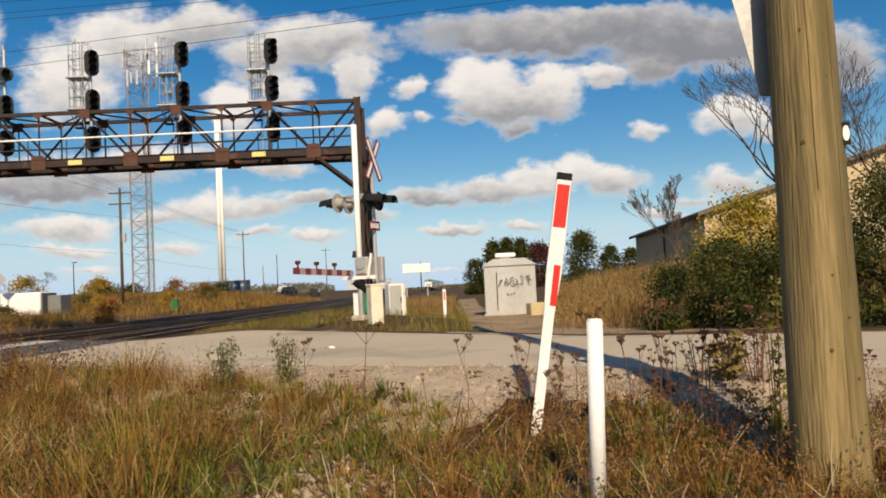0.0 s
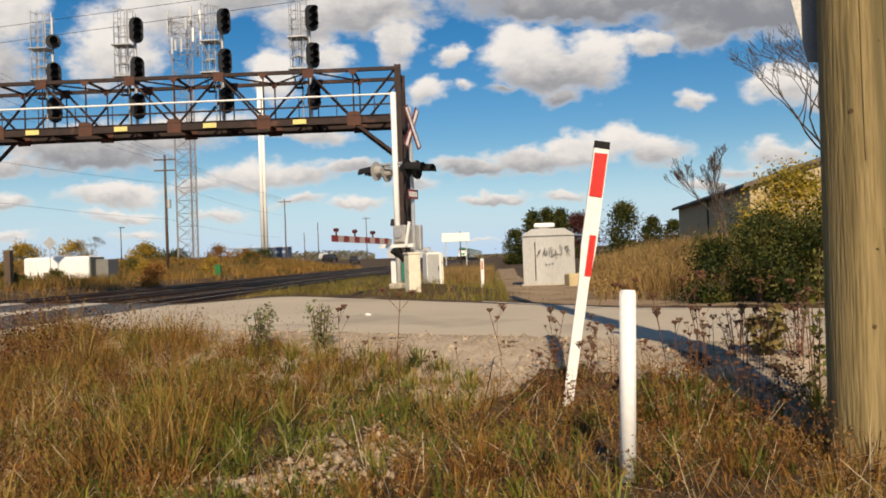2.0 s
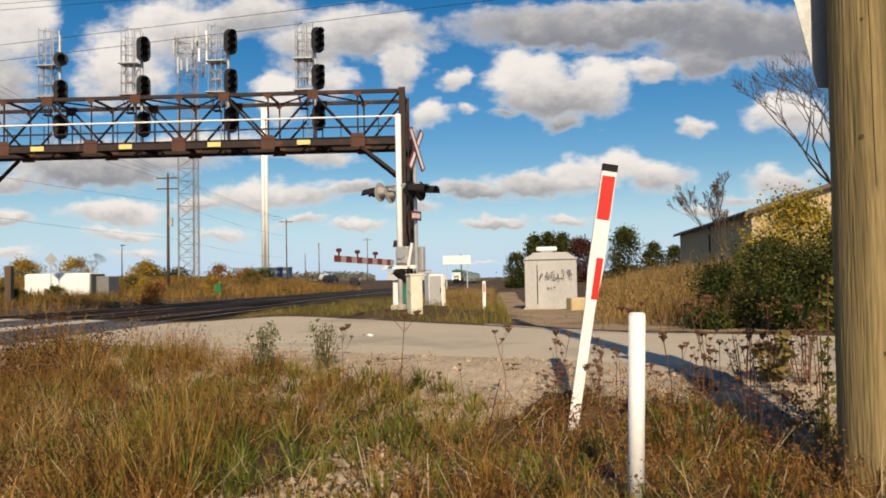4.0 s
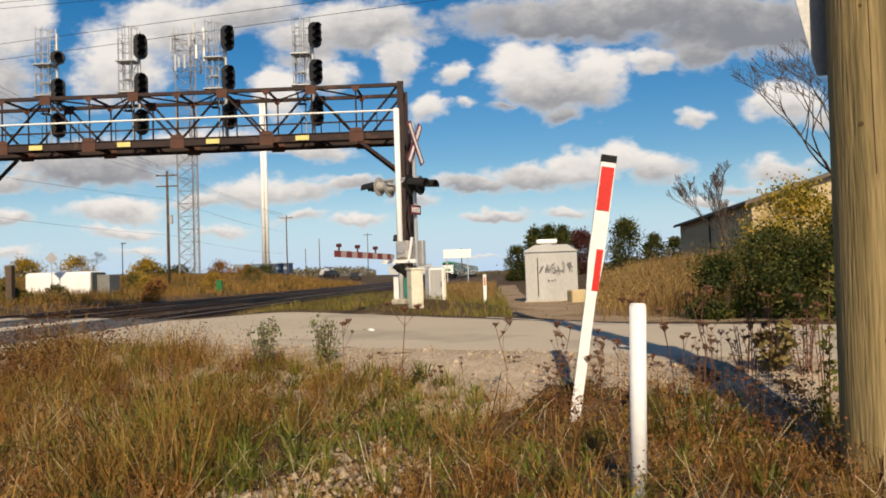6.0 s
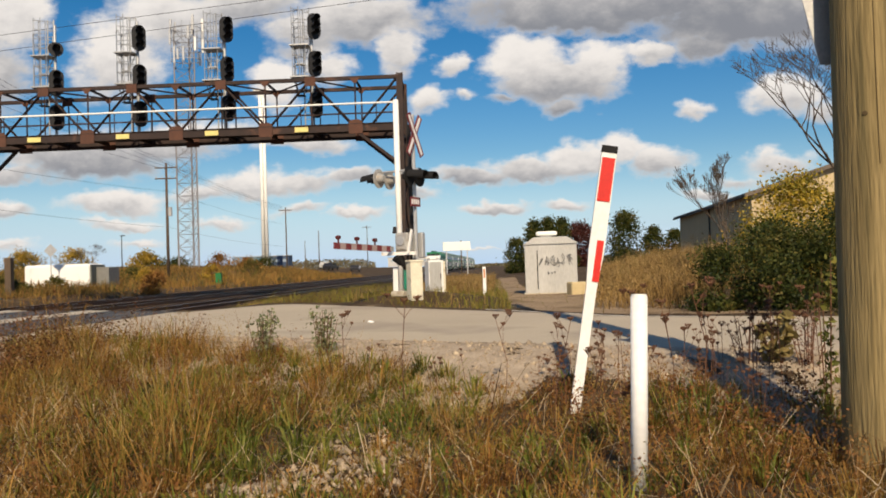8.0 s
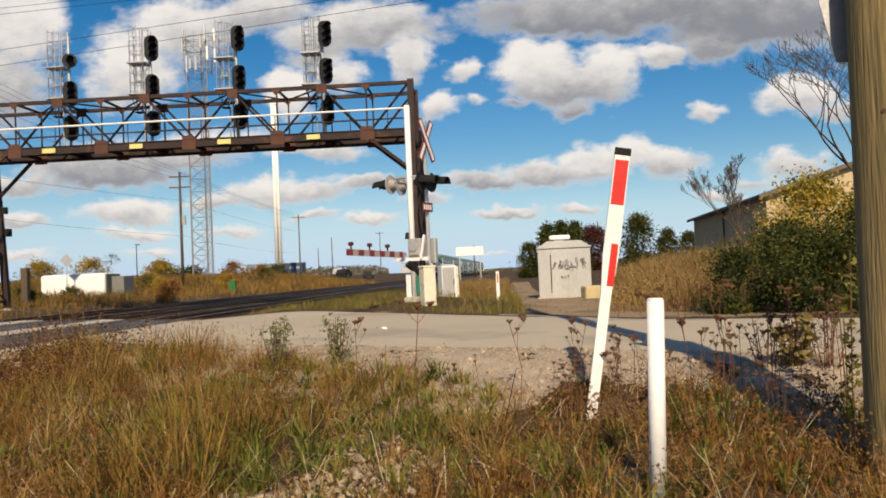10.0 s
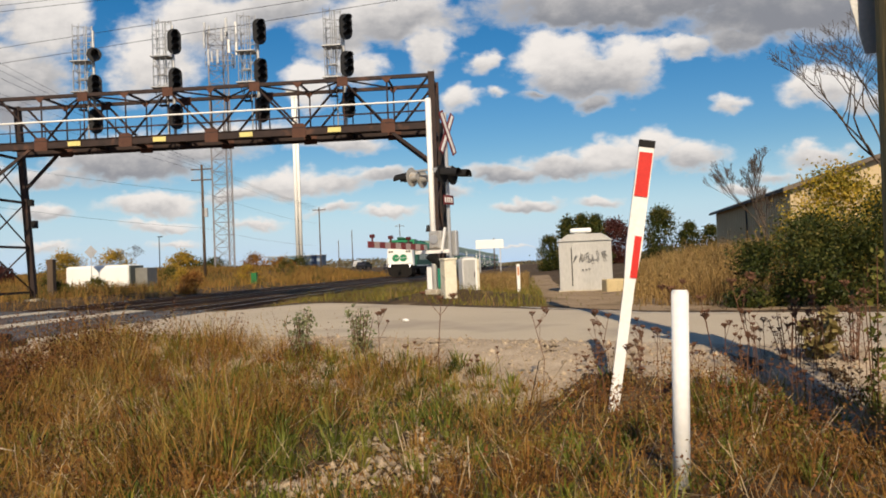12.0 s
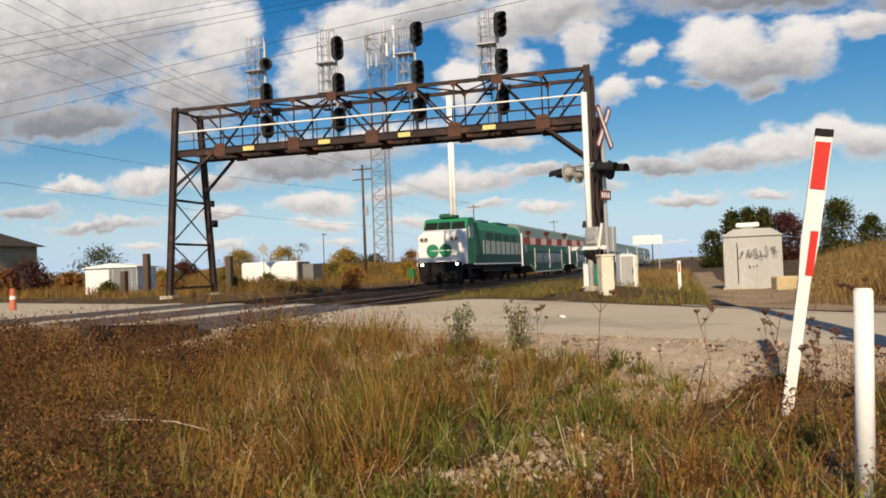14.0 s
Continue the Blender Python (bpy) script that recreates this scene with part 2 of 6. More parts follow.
DARKWOOD = mat("old dark pole wood", (.12, .085, .06), (.075, .055, .04), .9, 0, 4, 50, .3, stretch=(1, 1, .1))
ASPHALT = mat("worn grey asphalt", (.47, .41, .315), (.39, .335, .26), .92, 0, .35, 60, .35, stain=(.33, .285, .225), stain_scale=.5, stain_at=.60)
DARKPANEL = mat("dark rubber and patched asphalt", (.070, .074, .085), (.045, .048, .055), .8, 0, .8, 50, .3, stain=(.14, .135, .13), stain_scale=1.5)
CONCRETE = mat("pale concrete", (.50, .46, .38), (.40, .36, .29), .9, 0, 2, 40, .3, stain=(.3, .25, .19), stain_scale=2.5)
GRAVEL = mat("limestone gravel", (.42, .34, .25), (.29, .23, .16), .95, 0, 4, 45, .5, island=.28)
SHOULDER = mat("gravel shoulder", (.46, .38, .29), (.27, .215, .155), .95, 0, 3.5, 38, 1.0, stain=(.24, .18, .12), stain_scale=1.6, stain_at=.60)
BALLAST = mat("dark oily ballast", (.115, .085, .065), (.065, .05, .042), .95, 0, 2, 22, .9, stain=(.19, .13, .085), stain_scale=.6, stain_at=.58)
TIE = mat("creosoted tie", (.045, .032, .025), (.028, .021, .017), .9, 0, 3, 40, .4, obj=.3)
RAIL = mat("rusty rail", (.13, .075, .05), (.085, .05, .036), .6, .5, 4, 40, .2)
RAILTOP = mat("polished rail head", (.55, .53, .50), (.45, .43, .41), .3, .9, 4, 40, .05)


# ---- helpers for meshes ----
def mesh_ob(name, verts, faces, material, parent=None, smooth=False):
    me = bpy.data.meshes.new(name)
    me.from_pydata([tuple(v) for v in verts], [], [tuple(f) for f in faces])
    me.materials.append(material)
    if smooth:
        me.polygons.foreach_set("use_smooth", [True] * len(me.polygons))
    ob = new(name, me)
    ob.parent = parent
    return ob


def part(name, bm, material, parent=None, label="", smooth=False):
    me = bpy.data.meshes.new(name)
    bmesh.ops.recalc_face_normals(bm, faces=bm.faces[:])
    bm.to_mesh(me)
    bm.free()
    me.materials.append(material)
    if smooth:
        for p in me.polygons:
            p.use_smooth = len(p.vertices) == 4
    ob = new(name, me)
    ob.parent = parent
    return tagged(ob, label)


def empty(name, x=0, y=0, z=0, rz=0, **tags):
    ob = new(name)
    ob.matrix_world = pose(x, y, z, 0, 0, rz)
    ob.empty_display_size = .2
    return tagged(ob, **tags)


def box(bm, c, s, m=None, bevel=0.0):
    r = bmesh.ops.create_cube(bm, size=1, matrix=(m or Matrix()) @ Matrix.Translation(c) @ Matrix.Diagonal((*s, 1)))
    if bevel:
        vs = set(r["verts"])
        bmesh.ops.bevel(bm, geom=[e for e in bm.edges if e.verts[0] in vs and e.verts[1] in vs], offset=bevel, segments=2, affect="EDGES", profile=.5)
    return bm


def tube(bm, p0, p1, r0, r1=None, seg=10, cap=True):
    p0, p1 = Vector(p0), Vector(p1)
    d = p1 - p0
    m = Matrix.Translation((p0 + p1) / 2) @ d.to_track_quat("Z", "Y").to_matrix().to_4x4()
    bmesh.ops.create_cone(bm, cap_ends=cap, segments=seg, radius1=r0, radius2=r0 if r1 is None else r1, depth=d.length, matrix=m)
    return bm


def beam(bm, p0, p1, w, h):
    """A rectangular bar from p0 to p1, w sideways and h upward."""
    p0, p1 = Vector(p0), Vector(p1)
    d = p1 - p0
    side = d.cross(Vector((0, 0, 1)))
    side = Vector((1, 0, 0)) if side.length < 1e-4 else side.normalized()
    up = side.cross(d.normalized())
    m = Matrix((side, d.normalized(), up)).transposed().to_4x4()
    bmesh.ops.create_cube(bm, size=1, matrix=Matrix.Translation((p0 + p1) / 2) @ m @ Matrix.Diagonal((w, d.length, h, 1)))
    return bm


def angle_bar(bm, p0, p1, w, t=.018):
    """An L-shaped steel bar."""
    beam(bm, p0, p1, w, t)
    beam(bm, Vector(p0) + Vector((0, w / 2 - t / 2, 0)), Vector(p1) + Vector((0, w / 2 - t / 2, 0)), t, w)
    return bm


def prism(bm, poly, y0, y1, axis="y"):
    """A polygon of (a, b) drawn out between two places on an axis."""
    def v(a, b, k):
        return (a, k, b) if axis == "y" else (k, a, b) if axis == "x" else (a, b, k)
    lo, hi = [bm.verts.new(v(a, b, y0)) for a, b in poly], [bm.verts.new(v(a, b, y1)) for a, b in poly]
    bm.faces.new(lo); bm.faces.new(hi[::-1])
    for i in range(len(poly)):
        j = (i + 1) % len(poly)
        bm.faces.new((lo[i], lo[j], hi[j], hi[i]))
    return bm


def B():
    return bmesh.new()


def wire(name, pts, r, label, sag=0.0, material=None):
    cu = bpy.data.curves.new(name, "CURVE")
    cu.dimensions, cu.bevel_depth, cu.bevel_resolution = "3D", r, 1
    for a, b in zip(pts, pts[1:]):
        s = cu.splines.new("POLY")
        s.points.add(16)
        for i in range(17):
            f = i / 16
            p = Vector(a).lerp(Vector(b), f)
            s.points[i].co = (p.x, p.y, p.z - sag * 4 * f * (1 - f), 1)
    cu.materials.append(material or DARKSTEEL)
    return tagged(new(name, cu), label, "cable", "overhead wires")


# ---- the lie of the land ----
def sm(a, b, v):
    f = np.clip((np.asarray(v, float) - a) / (b - a), 0, 1)
    return f * f * (3 - 2 * f)


def road_q(x, y):
    return .47 * x + .88 * y - 9.166      # 0 on the road's near edge


def road_wide(x):
    return 4.8 + 4.5 * np.clip((2.7 - np.asarray(x, float)) / 7.7, 0, 1)   # the road flares towards the tracks


def road_f(x, y):
    return road_q(x, y) - road_wide(x) + 4.8   # 4.8 on the road's far edge


def track_u(x, y):
    return x - (-13.8 + .045 * (y - 50))  # sideways from the middle of the train's track


RAIL_Z = .36


def land(x, y):
    x, y = np.asarray(x, float), np.asarray(y, float)
    q, u = road_q(x, y), track_u(x, y)
    qf = road_f(x, y)
    zr = .60 - .25 * sm(-4.5, -9.5, x)
    near = .10 + .12 * sm(-8, -2, q)
    z = near + (zr - near) * sm(-2.3, -.2, q)
    far = .54 + .33 * np.exp(-(((x + 1.3) / 2.0) ** 2 + ((y - 22.0) / 1.2) ** 2))
    z = z + (far - z) * sm(4.9, 6.1, qf)
    bed = sm(8.5, 6.2, u) * sm(-9.5, -7, u) * sm(5.0, 6.0, qf)
    z = z * (1 - bed) + (RAIL_Z - .32) * bed
    z = z + 1.4 * sm(50, 95, y) * sm(-9, -22, u)
    z = z + .5 * sm(4, 9, x) * sm(22, 32, y)
    return z


def Hz(x, y):
    return float(land(x, y))


def ground():
    xs = np.concatenate([[-2500, -1200, -600, -300, -180, -120, -90, -70], np.arange(-60, -16, 2), np.arange(-16, 8, .25), np.arange(8, 30, 1.5), [35, 45, 60, 90, 150, 300, 700, 2500]])
    ys = np.concatenate([[-300, -80, -30, -12, -6, -3], np.arange(-1.5, 30, .25), np.arange(30, 60, 1.5), [62, 66, 70, 75, 80, 86, 92, 100, 115, 130, 160, 220, 400, 900, 3000]])
    X, Y = np.meshgrid(xs, ys)
    Z = land(X, Y)
    q = road_q(X, Y)
    Z = Z - .10 * ((q > .25) & (road_f(X, Y) < 4.5) & (X < 60))
    close = (np.abs(X) < 20) & (Y < 26)
    rough = np.array([noise.noise((float(a) * 1.7, float(b) * 1.7, 0)) * .5 + noise.noise((float(a) * .5, float(b) * .5, 5)) for a, b in zip(X.ravel(), Y.ravel())]).reshape(X.shape)
    Z = Z + rough * .05 * close * (q < -1.2)
    nx = len(xs)
    v = np.stack([X.ravel(), Y.ravel(), Z.ravel()], 1)
    f = [(j * nx + i, j * nx + i + 1, (j + 1) * nx + i + 1, (j + 1) * nx + i) for j in range(len(ys) - 1) for i in range(nx - 1)]
    # soil coloured darker to deepen the shade between the grass stems
    soil = mat("dry soil with grass litter, darkened for shade", (.075, .046, .022), (.045, .029, .014), .95, 0, 1.6, 25, .8, stain=(.22, .165, .10), stain_scale=.9, stain_at=.66)
    g = mesh_ob("ground", v, f, soil, smooth=True)
    tagged(g, "dry weedy soil with patches of pale gravel", "ground", kind="structure")


def bare_spots():
    rg = random.Random(2)
    for cx, cy, rx, ry in ((-.88, 6.95, .50, .72), (-1.3, 6.1, .3, .22)):
        bm = B()
        rings = []
        for k in range(1, 7):
            ring = []
            for i in range(36):
                a = math.tau * i / 36
                w = k / 6 * (1 + .35 * noise.noise((math.cos(a) * 1.6 + cx, math.sin(a) * 1.6, cy)))
                x, y = cx + rx * w * math.cos(a), cy + ry * w * math.sin(a)
                ring.append(bm.verts.new((x, y, Hz(x, y) + (.020 - .007 * k) + .012 * noise.noise((x * 7, y * 7, 1)))))
            rings.append(ring)
        c = bm.verts.new((cx, cy, Hz(cx, cy) + .02))
        for i in range(36):
            bm.faces.new((c, rings[0][i], rings[0][(i + 1) % 36]))
            for p, q in zip(rings, rings[1:]):
                bm.faces.new((p[i], q[i], q[(i + 1) % 36], p[(i + 1) % 36]))
        tagged(part("gravel_patch", bm, SHOULDER, smooth=True), "bare spot of pale gravel in the grass", "gravel", kind="structure")


def dirt_lane():
    rows = ((14.6, 2.9, 8.0), (16.5, 1.5, 7.0), (19, .5, 5.6), (22, .7, 4.6), (24.5, .8, 4.0), (28, .95, 3.6), (32, 1.0, 2.4), (40, 1.2, 2.6), (60, 2.0, 3.6))
    v, f = [], []
    yy = np.arange(14.6, 60, .4)
    for y in yy:
        a = np.interp(y, [r[0] for r in rows], [r[1] for r in rows]); b = np.interp(y, [r[0] for r in rows], [r[2] for r in rows])
        for k in range(9):
            x = a + (b - a) * k / 8 + (.25 * noise.noise((y * .9, k, 0)) if k in (0, 8) else 0)
            v.append((x, y, Hz(x, y) + (-.05 if k in (0, 8) else .012 + .025 * noise.noise((x * 1.5, y * 1.5, 4)))))
    f = [(i * 9 + k, i * 9 + k + 1, (i + 1) * 9 + k + 1, (i + 1) * 9 + k) for i in range(len(yy) - 1) for k in range(8)]
    m = mat("packed tan dirt", (.32, .235, .15), (.21, .15, .09), .95, 0, 1.2, 30, .7, stain=(.14, .095, .05), stain_scale=.8, stain_at=.56)
    tagged(mesh_ob("dirt_lane", v, f, m, smooth=True), "packed tan dirt lane beside the signal hut", "lane", kind="structure")


def road():
    t = np.array([-.88, .47])
    n = np.array([.47, .88])
    o = np.array([3.4, 8.6])
    ss = np.concatenate([np.arange(-40, -6, 2), np.arange(-6, 30, .5), np.arange(30, 90, 3)])
    qs = np.linspace(0, 1, 13)
    v, f = [], []
    for s in ss:
        wide = 4.8
        for _ in range(8):
            wide = float(road_wide(3.4 - .88 * s + .47 * wide))
        for k, q in enumerate(-.12 + (wide + .24) * qs):
            e = .12 * noise.noise((s * .8, k * 5.0, 1)) if k in (0, 12) else 0
            x, y = o + t * s + n * (q + e)
            v.append((x, y, Hz(x, y) + (.012 if 0 < k < 12 else -.03)))
    m = len(qs)
    f = [(i * m + k, i * m + k + 1, (i + 1) * m + k + 1, (i + 1) * m + k) for i in range(len(ss) - 1) for k in range(m - 1)]
    tagged(mesh_ob("road", v, f, ASPHALT, smooth=True), "sun-bleached grey asphalt road with worn edges", "road", kind="structure")
    v, f = [], []
    ks = np.linspace(-2.1, .1, 9)
    for s in np.arange(-12, 24, .25):
        for k, q in enumerate(ks):
            e = .35 * noise.noise((s * .9, 3.1, k * .3)) * (k == 0)
            x, y = o + t * s + n * (q + e)
            v.append((x, y, Hz(x, y) + .006 + .02 * noise.noise((x * 3, y * 3, 2)) * (k > 0) * (k < 8) - (.05 if k == 0 else 0)))
    m = len(ks)
    f = [(i * m + k, i * m + k + 1, (i + 1) * m + k + 1, (i + 1) * m + k) for i in range(len(v) // m - 1) for k in range(m - 1)]
    tagged(mesh_ob("gravel_shoulder", v, f, SHOULDER, smooth=True), "pale loose gravel shoulder beside the road", "road shoulder", kind="structure")
    # faint painted line on the far side
    bm = B()
    for a in np.arange(2.2, 6.5, .5):
        vs = []
        for s, q in ((a, -.5), (a + .5, -.5), (a + .5, -.38), (a, -.38)):
            x, y = o + t * s + n * 4.8
            x, y = (x, y) + n * (float(road_wide(x)) - 4.8 + q)
            vs.append(bm.verts.new((x, y, Hz(x, y) + .018)))
        bm.faces.new(vs)
    tagged(part("road_line", bm, mat("worn white road paint", (.62, .60, .55), (.42, .38, .33), .8, 0, 6, 60, .1)), "worn white line painted on the asphalt", "road marking", kind="structure")


def tracks():
    ys = np.concatenate([np.arange(15, 60, 3), np.arange(60, 420, 15)])
    for off, first in ((4.2, True), (0, False), (-4.2, False)):
        tr = empty("railway_track", label="rusty steel rails on dark ties in oily ballast", category="railway track", group="railway tracks")
        for side in (-.75, .75):
            prof = [(-.07, -.16), (.07, -.16), (.07, -.14), (.012, -.12), (.012, -.05), (.036, -.04), (.036, 0), (-.036, 0), (-.036, -.04), (-.012, -.05), (-.012, -.12), (-.07, -.14)]
            v, f = [], []
            for y in ys:
                xc = -13.8 + .045 * (y - 50) + off + side
                v += [(xc + a, y, RAIL_Z + b) for a, b in prof]
            k = len(prof)
            for i in range(len(ys) - 1):
                f += [(i * k + j, i * k + (j + 1) % k, (i + 1) * k + (j + 1) % k, (i + 1) * k + j) for j in range(k)]
            r = mesh_ob("rail", v, f, RAIL, tr)
            hv, hf = [], []
            for y in ys:
                xc = -13.8 + .045 * (y - 50) + off + side
                hv += [(xc - .03, y, RAIL_Z + .004), (xc + .03, y, RAIL_Z + .004)]
            hf = [(2 * i, 2 * i + 1, 2 * i + 3, 2 * i + 2) for i in range(len(ys) - 1)]
            tagged(mesh_ob("rail_head", hv, hf, RAILTOP, r), "wheel-polished rail head")
        tie = None
        for i in range(90):
            y = 25.5 + i * .6
            xc = -13.8 + .045 * (y - 50) + off
            if tie is None:
                tie = part("tie", box(B(), (0, 0, 0), (2.6, .23, .17), bevel=.012), TIE, tr).data
                ob = tr.children[-1]
            else:
                ob = new("tie", tie)
                ob.parent = tr
            ob.matrix_basis = pose(xc, y, RAIL_Z - .235, 0, 0, -2.6)
    v, f = [], []
    yy = np.concatenate([np.arange(20, 70, 1.0), np.arange(70, 420, 12)])
    us = [-8.3, -7, -5.6, -2.8, -2.1, -1.4, 1.4, 2.1, 2.8, 5.6, 6.6, 7.6]
    hs = [-.5, -.27, -.20, -.20, -.26, -.20, -.20, -.26, -.20, -.20, -.30, -.5]
    for y in yy:
        for u, h in zip(us, hs):
            v.append((-13.8 + .045 * (y - 50) + u, y, RAIL_Z + h + .03 * noise.noise((u * 2, y * 1.3, 3))))
    k = len(us)
    f = [(i * k + j, i * k + j + 1, (i + 1) * k + j + 1, (i + 1) * k + j) for i in range(len(yy) - 1) for j in range(k - 1)]
    tagged(mesh_ob("ballast_bed", v, f, BALLAST), "dark oily stone ballast under the tracks", "ballast", kind="structure")
    # crossing panels between and beside the rails, and concrete strips between the tracks, across the road
    def meet(u, q):
        y = (q + 9.166 - .47 * (-13.8 - 2.25 + u)) / (.88 + .47 * .045)
        return -13.8 + .045 * (y - 50) + u, y

    def slab(a, b, q0, q1, top, round_end=False):
        ring = [meet(a, q0), meet(b, q0), meet(b, q1), meet(a, q1)]
        if round_end:
            c = meet((a + b) / 2, q0 - .55)
            ring = [ring[0], ((ring[0][0] + c[0]) / 2 - .14, (ring[0][1] + c[1]) / 2 - .1), c, ((ring[1][0] + c[0]) / 2 + .1, (ring[1][1] + c[1]) / 2 - .14)] + ring[1:]
        bm = B()
        lo = [bm.verts.new((*p, RAIL_Z - .2)) for p in ring]; hi = [bm.verts.new((*p, top)) for p in ring]
        bm.faces.new(hi); bm.faces.new(lo[::-1])
        for i in range(len(ring)):
            bm.faces.new((lo[i], lo[(i + 1) % len(ring)], hi[(i + 1) % len(ring)], hi[i]))
        bmesh.ops.bevel(bm, geom=[e for e in bm.edges if e.verts[0].co.z > top - .01 and e.verts[1].co.z > top - .01], offset=.012, segments=1, affect="EDGES")
        return bm
    cp = empty("level_crossing", label="dark rubber panels with pale concrete strips between the rails", category="level crossing")
    for off in (4.2, 0, -4.2):
        for a, b in ((-1.5, -.83), (-.66, .66), (.83, 1.5)):
            for k in range(4):
                part("panel", slab(off + a, off + b, -.1 + 2.3 * k, 2.17 + 2.3 * k, RAIL_Z + .016), DARKPANEL, cp)
    for u in (-6.5, -2.1, 2.1):
        for k in range(3):
            part("concrete_strip", slab(u - .52, u + .52, .1 + 3.05 * k, 3.12 + 3.05 * k, RAIL_Z + .03, k == 0), CONCRETE, cp, "pale concrete strip")


def gantry():
    g = empty("signal_bridge", -13.5, 38, .6, label="rusty brown steel lattice signal bridge spanning the tracks", category="signal bridge")
    XR, XL, Y0, Y1, ZB, ZT = 10.62, -10.75, -1.0, 1.2, 7.42, 9.72
    for y in (Y0, Y1):
        c = B(); beam(c, (XL, y, ZT), (XR, y, ZT), .16, .16); part("top_chord", c, RUST, g)
        c = B(); beam(c, (XL, y, ZB), (XR, y, ZB), .2, .34); beam(c, (XL, y - .1, ZB + .17), (XR, y - .1, ZB + .17), .1, .03); part("bottom_chord", c, RUST, g)
    nodes_b = [8.55 - 4.17 * k for k in range(5)]
    nodes_t = [6.5 - 4.17 * k for k in range(4)]
    for y in (Y0, Y1):
        for i, xb in enumerate(nodes_b):
            for xt in (xb + 2.085, xb - 2.085):
                xt = min(max(xt, XL + .1), XR - .1)
                part("diagonal", angle_bar(B(), (xb, y, ZB), (xt, y, ZT), .11), RUST, g)
            part("vertical", angle_bar(B(), (xb, y, ZB), (xb, y, ZT), .075), RUST, g)
            p = B(); prism(p, [(xb - .32, ZB - .28), (xb + .32, ZB - .28), (xb + .32, ZB + .25), (xb + .2, ZB + .36), (xb - .2, ZB + .36), (xb - .32, ZB + .25)], y - .14, y - .11)
            part("gusset", p, RUSTPLATE, g, "red-brown rusted gusset plate")
            p = B(); prism(p, [(xb - .25, ZT), (xb + .25, ZT), (xb + .06, ZT - .25), (xb - .06, ZT - .25)], y - .11, y - .085)
            part("gusset", p, RUSTPLATE, g)
        for xt in nodes_t:
            part("vertical", angle_bar(B(), (xt, y, ZB), (xt, y, ZT), .06), RUST, g)
            p = B(); box(p, (xt, y - .12, ZT - .1), (.5, .03, .42)); part("gusset", p, RUSTPLATE, g)
    for x in nodes_b + nodes_t:
        part("cross_strut", beam(B(), (x, Y0, ZT), (x, Y1, ZT), .08, .1), RUST, g)
        part("cross_strut", beam(B(), (x, Y0, ZB), (x, Y1, ZB), .1, .16), RUST, g)
    xs = sorted(nodes_b + nodes_t)
    for i, (a, b) in enumerate(zip(xs, xs[1:])):
        part("top_brace", angle_bar(B(), (a, Y0 if i % 2 else Y1, ZT), (b, Y1 if i % 2 else Y0, ZT), .08), RUST, g)
    w = B(); box(w, ((XL + XR) / 2, .1, ZB + .12), (XR - XL, 1.5, .05)); part("walkway", w, DARKSTEEL, g, "dark grated walkway")
    part("handrail", tube(B(), (XL, Y0 - .02, ZB + 1.12), (XR + .1, Y0 - .02, ZB + 1.12), .045), CLEANWHITE, g, "white painted handrail")
    part("handrail", tube(B(), (XL, Y1, ZB + 1.12), (XR, Y1, ZB + 1.12), .03), RUST, g)
    part("handrail", tube(B(), (XL, Y0 + .04, ZB + .66), (XR, Y0 + .04, ZB + .66), .025), RUST, g)
    for k in range(12):
        x = XL + 1 + k * 1.75
        part("handrail_post", tube(B(), (x, Y0 + .05, ZB), (x, Y0 + .05, ZB + 1.12), .022, seg=6), RUST, g)
    for k, x in enumerate(nodes_t):
        p = B(); box(p, (x - .45, Y0 - .16, ZB - .02), (.62, .02, .22)); part("number_plate", p, YELLOWPLATE, g, "pale yellow plate")
    # A-frame towers
    for X, outer in ((XL, -1), (XR, 1)):
        legs = {}
        for y, yb in ((Y0, Y0 - 1.0), (Y1, Y1 + 1.0)):
            c = B(); beam(c, (X, yb, 0), (X, y, ZT + .15), .26, .12); beam(c, (X - .13, yb, 0), (X - .13, y, ZT + .15), .03, .26); beam(c, (X + .13, yb, 0), (X + .13, y, ZT + .15), .03, .26)
            part("leg", c, RUST, g)
            part("footing", box(B(), (X, yb, -.2), (.7, .7, .5), bevel=.03), CONCRETE, g, "pale concrete footing")
            legs[y] = (yb, y)
            bx = X + (2.05 if outer < 0 else -2.05)
            part("knee_brace", beam(B(), (X, y + (yb - y) * .42, ZT * .575), (bx, y, ZB - .15), .13, .13), RUST, g)

        def at(h, k):
            yb, yt = legs[(Y0, Y1)[k]]
            return (X, yb + (yt - yb) * h / ZT, h)
        hs = [.4, 2.7, 5.0, 7.2]
        for a, b in zip(hs, hs[1:]):
            part("lacing", angle_bar(B(), at(a, 0), at(b, 1), .07), RUST, g)
            part("lacing", angle_bar(B(), at(a, 1), at(b, 0), .07), RUST, g)
        for h in hs + [ZT]:
            part("strut", beam(B(), at(h, 0), at(h, 1), .1, .12), RUST, g)
    part("junction_box", box(B(), (XL + .25, Y1 + .8, 3.9), (.28, .28, .4), bevel=.03), BLACK, g, "black box on the tower leg")
    part("junction_box", box(B(), (XL + .25, Y1 + .55, 5.0), (.25, .25, .35), bevel=.03), BLACK, g)


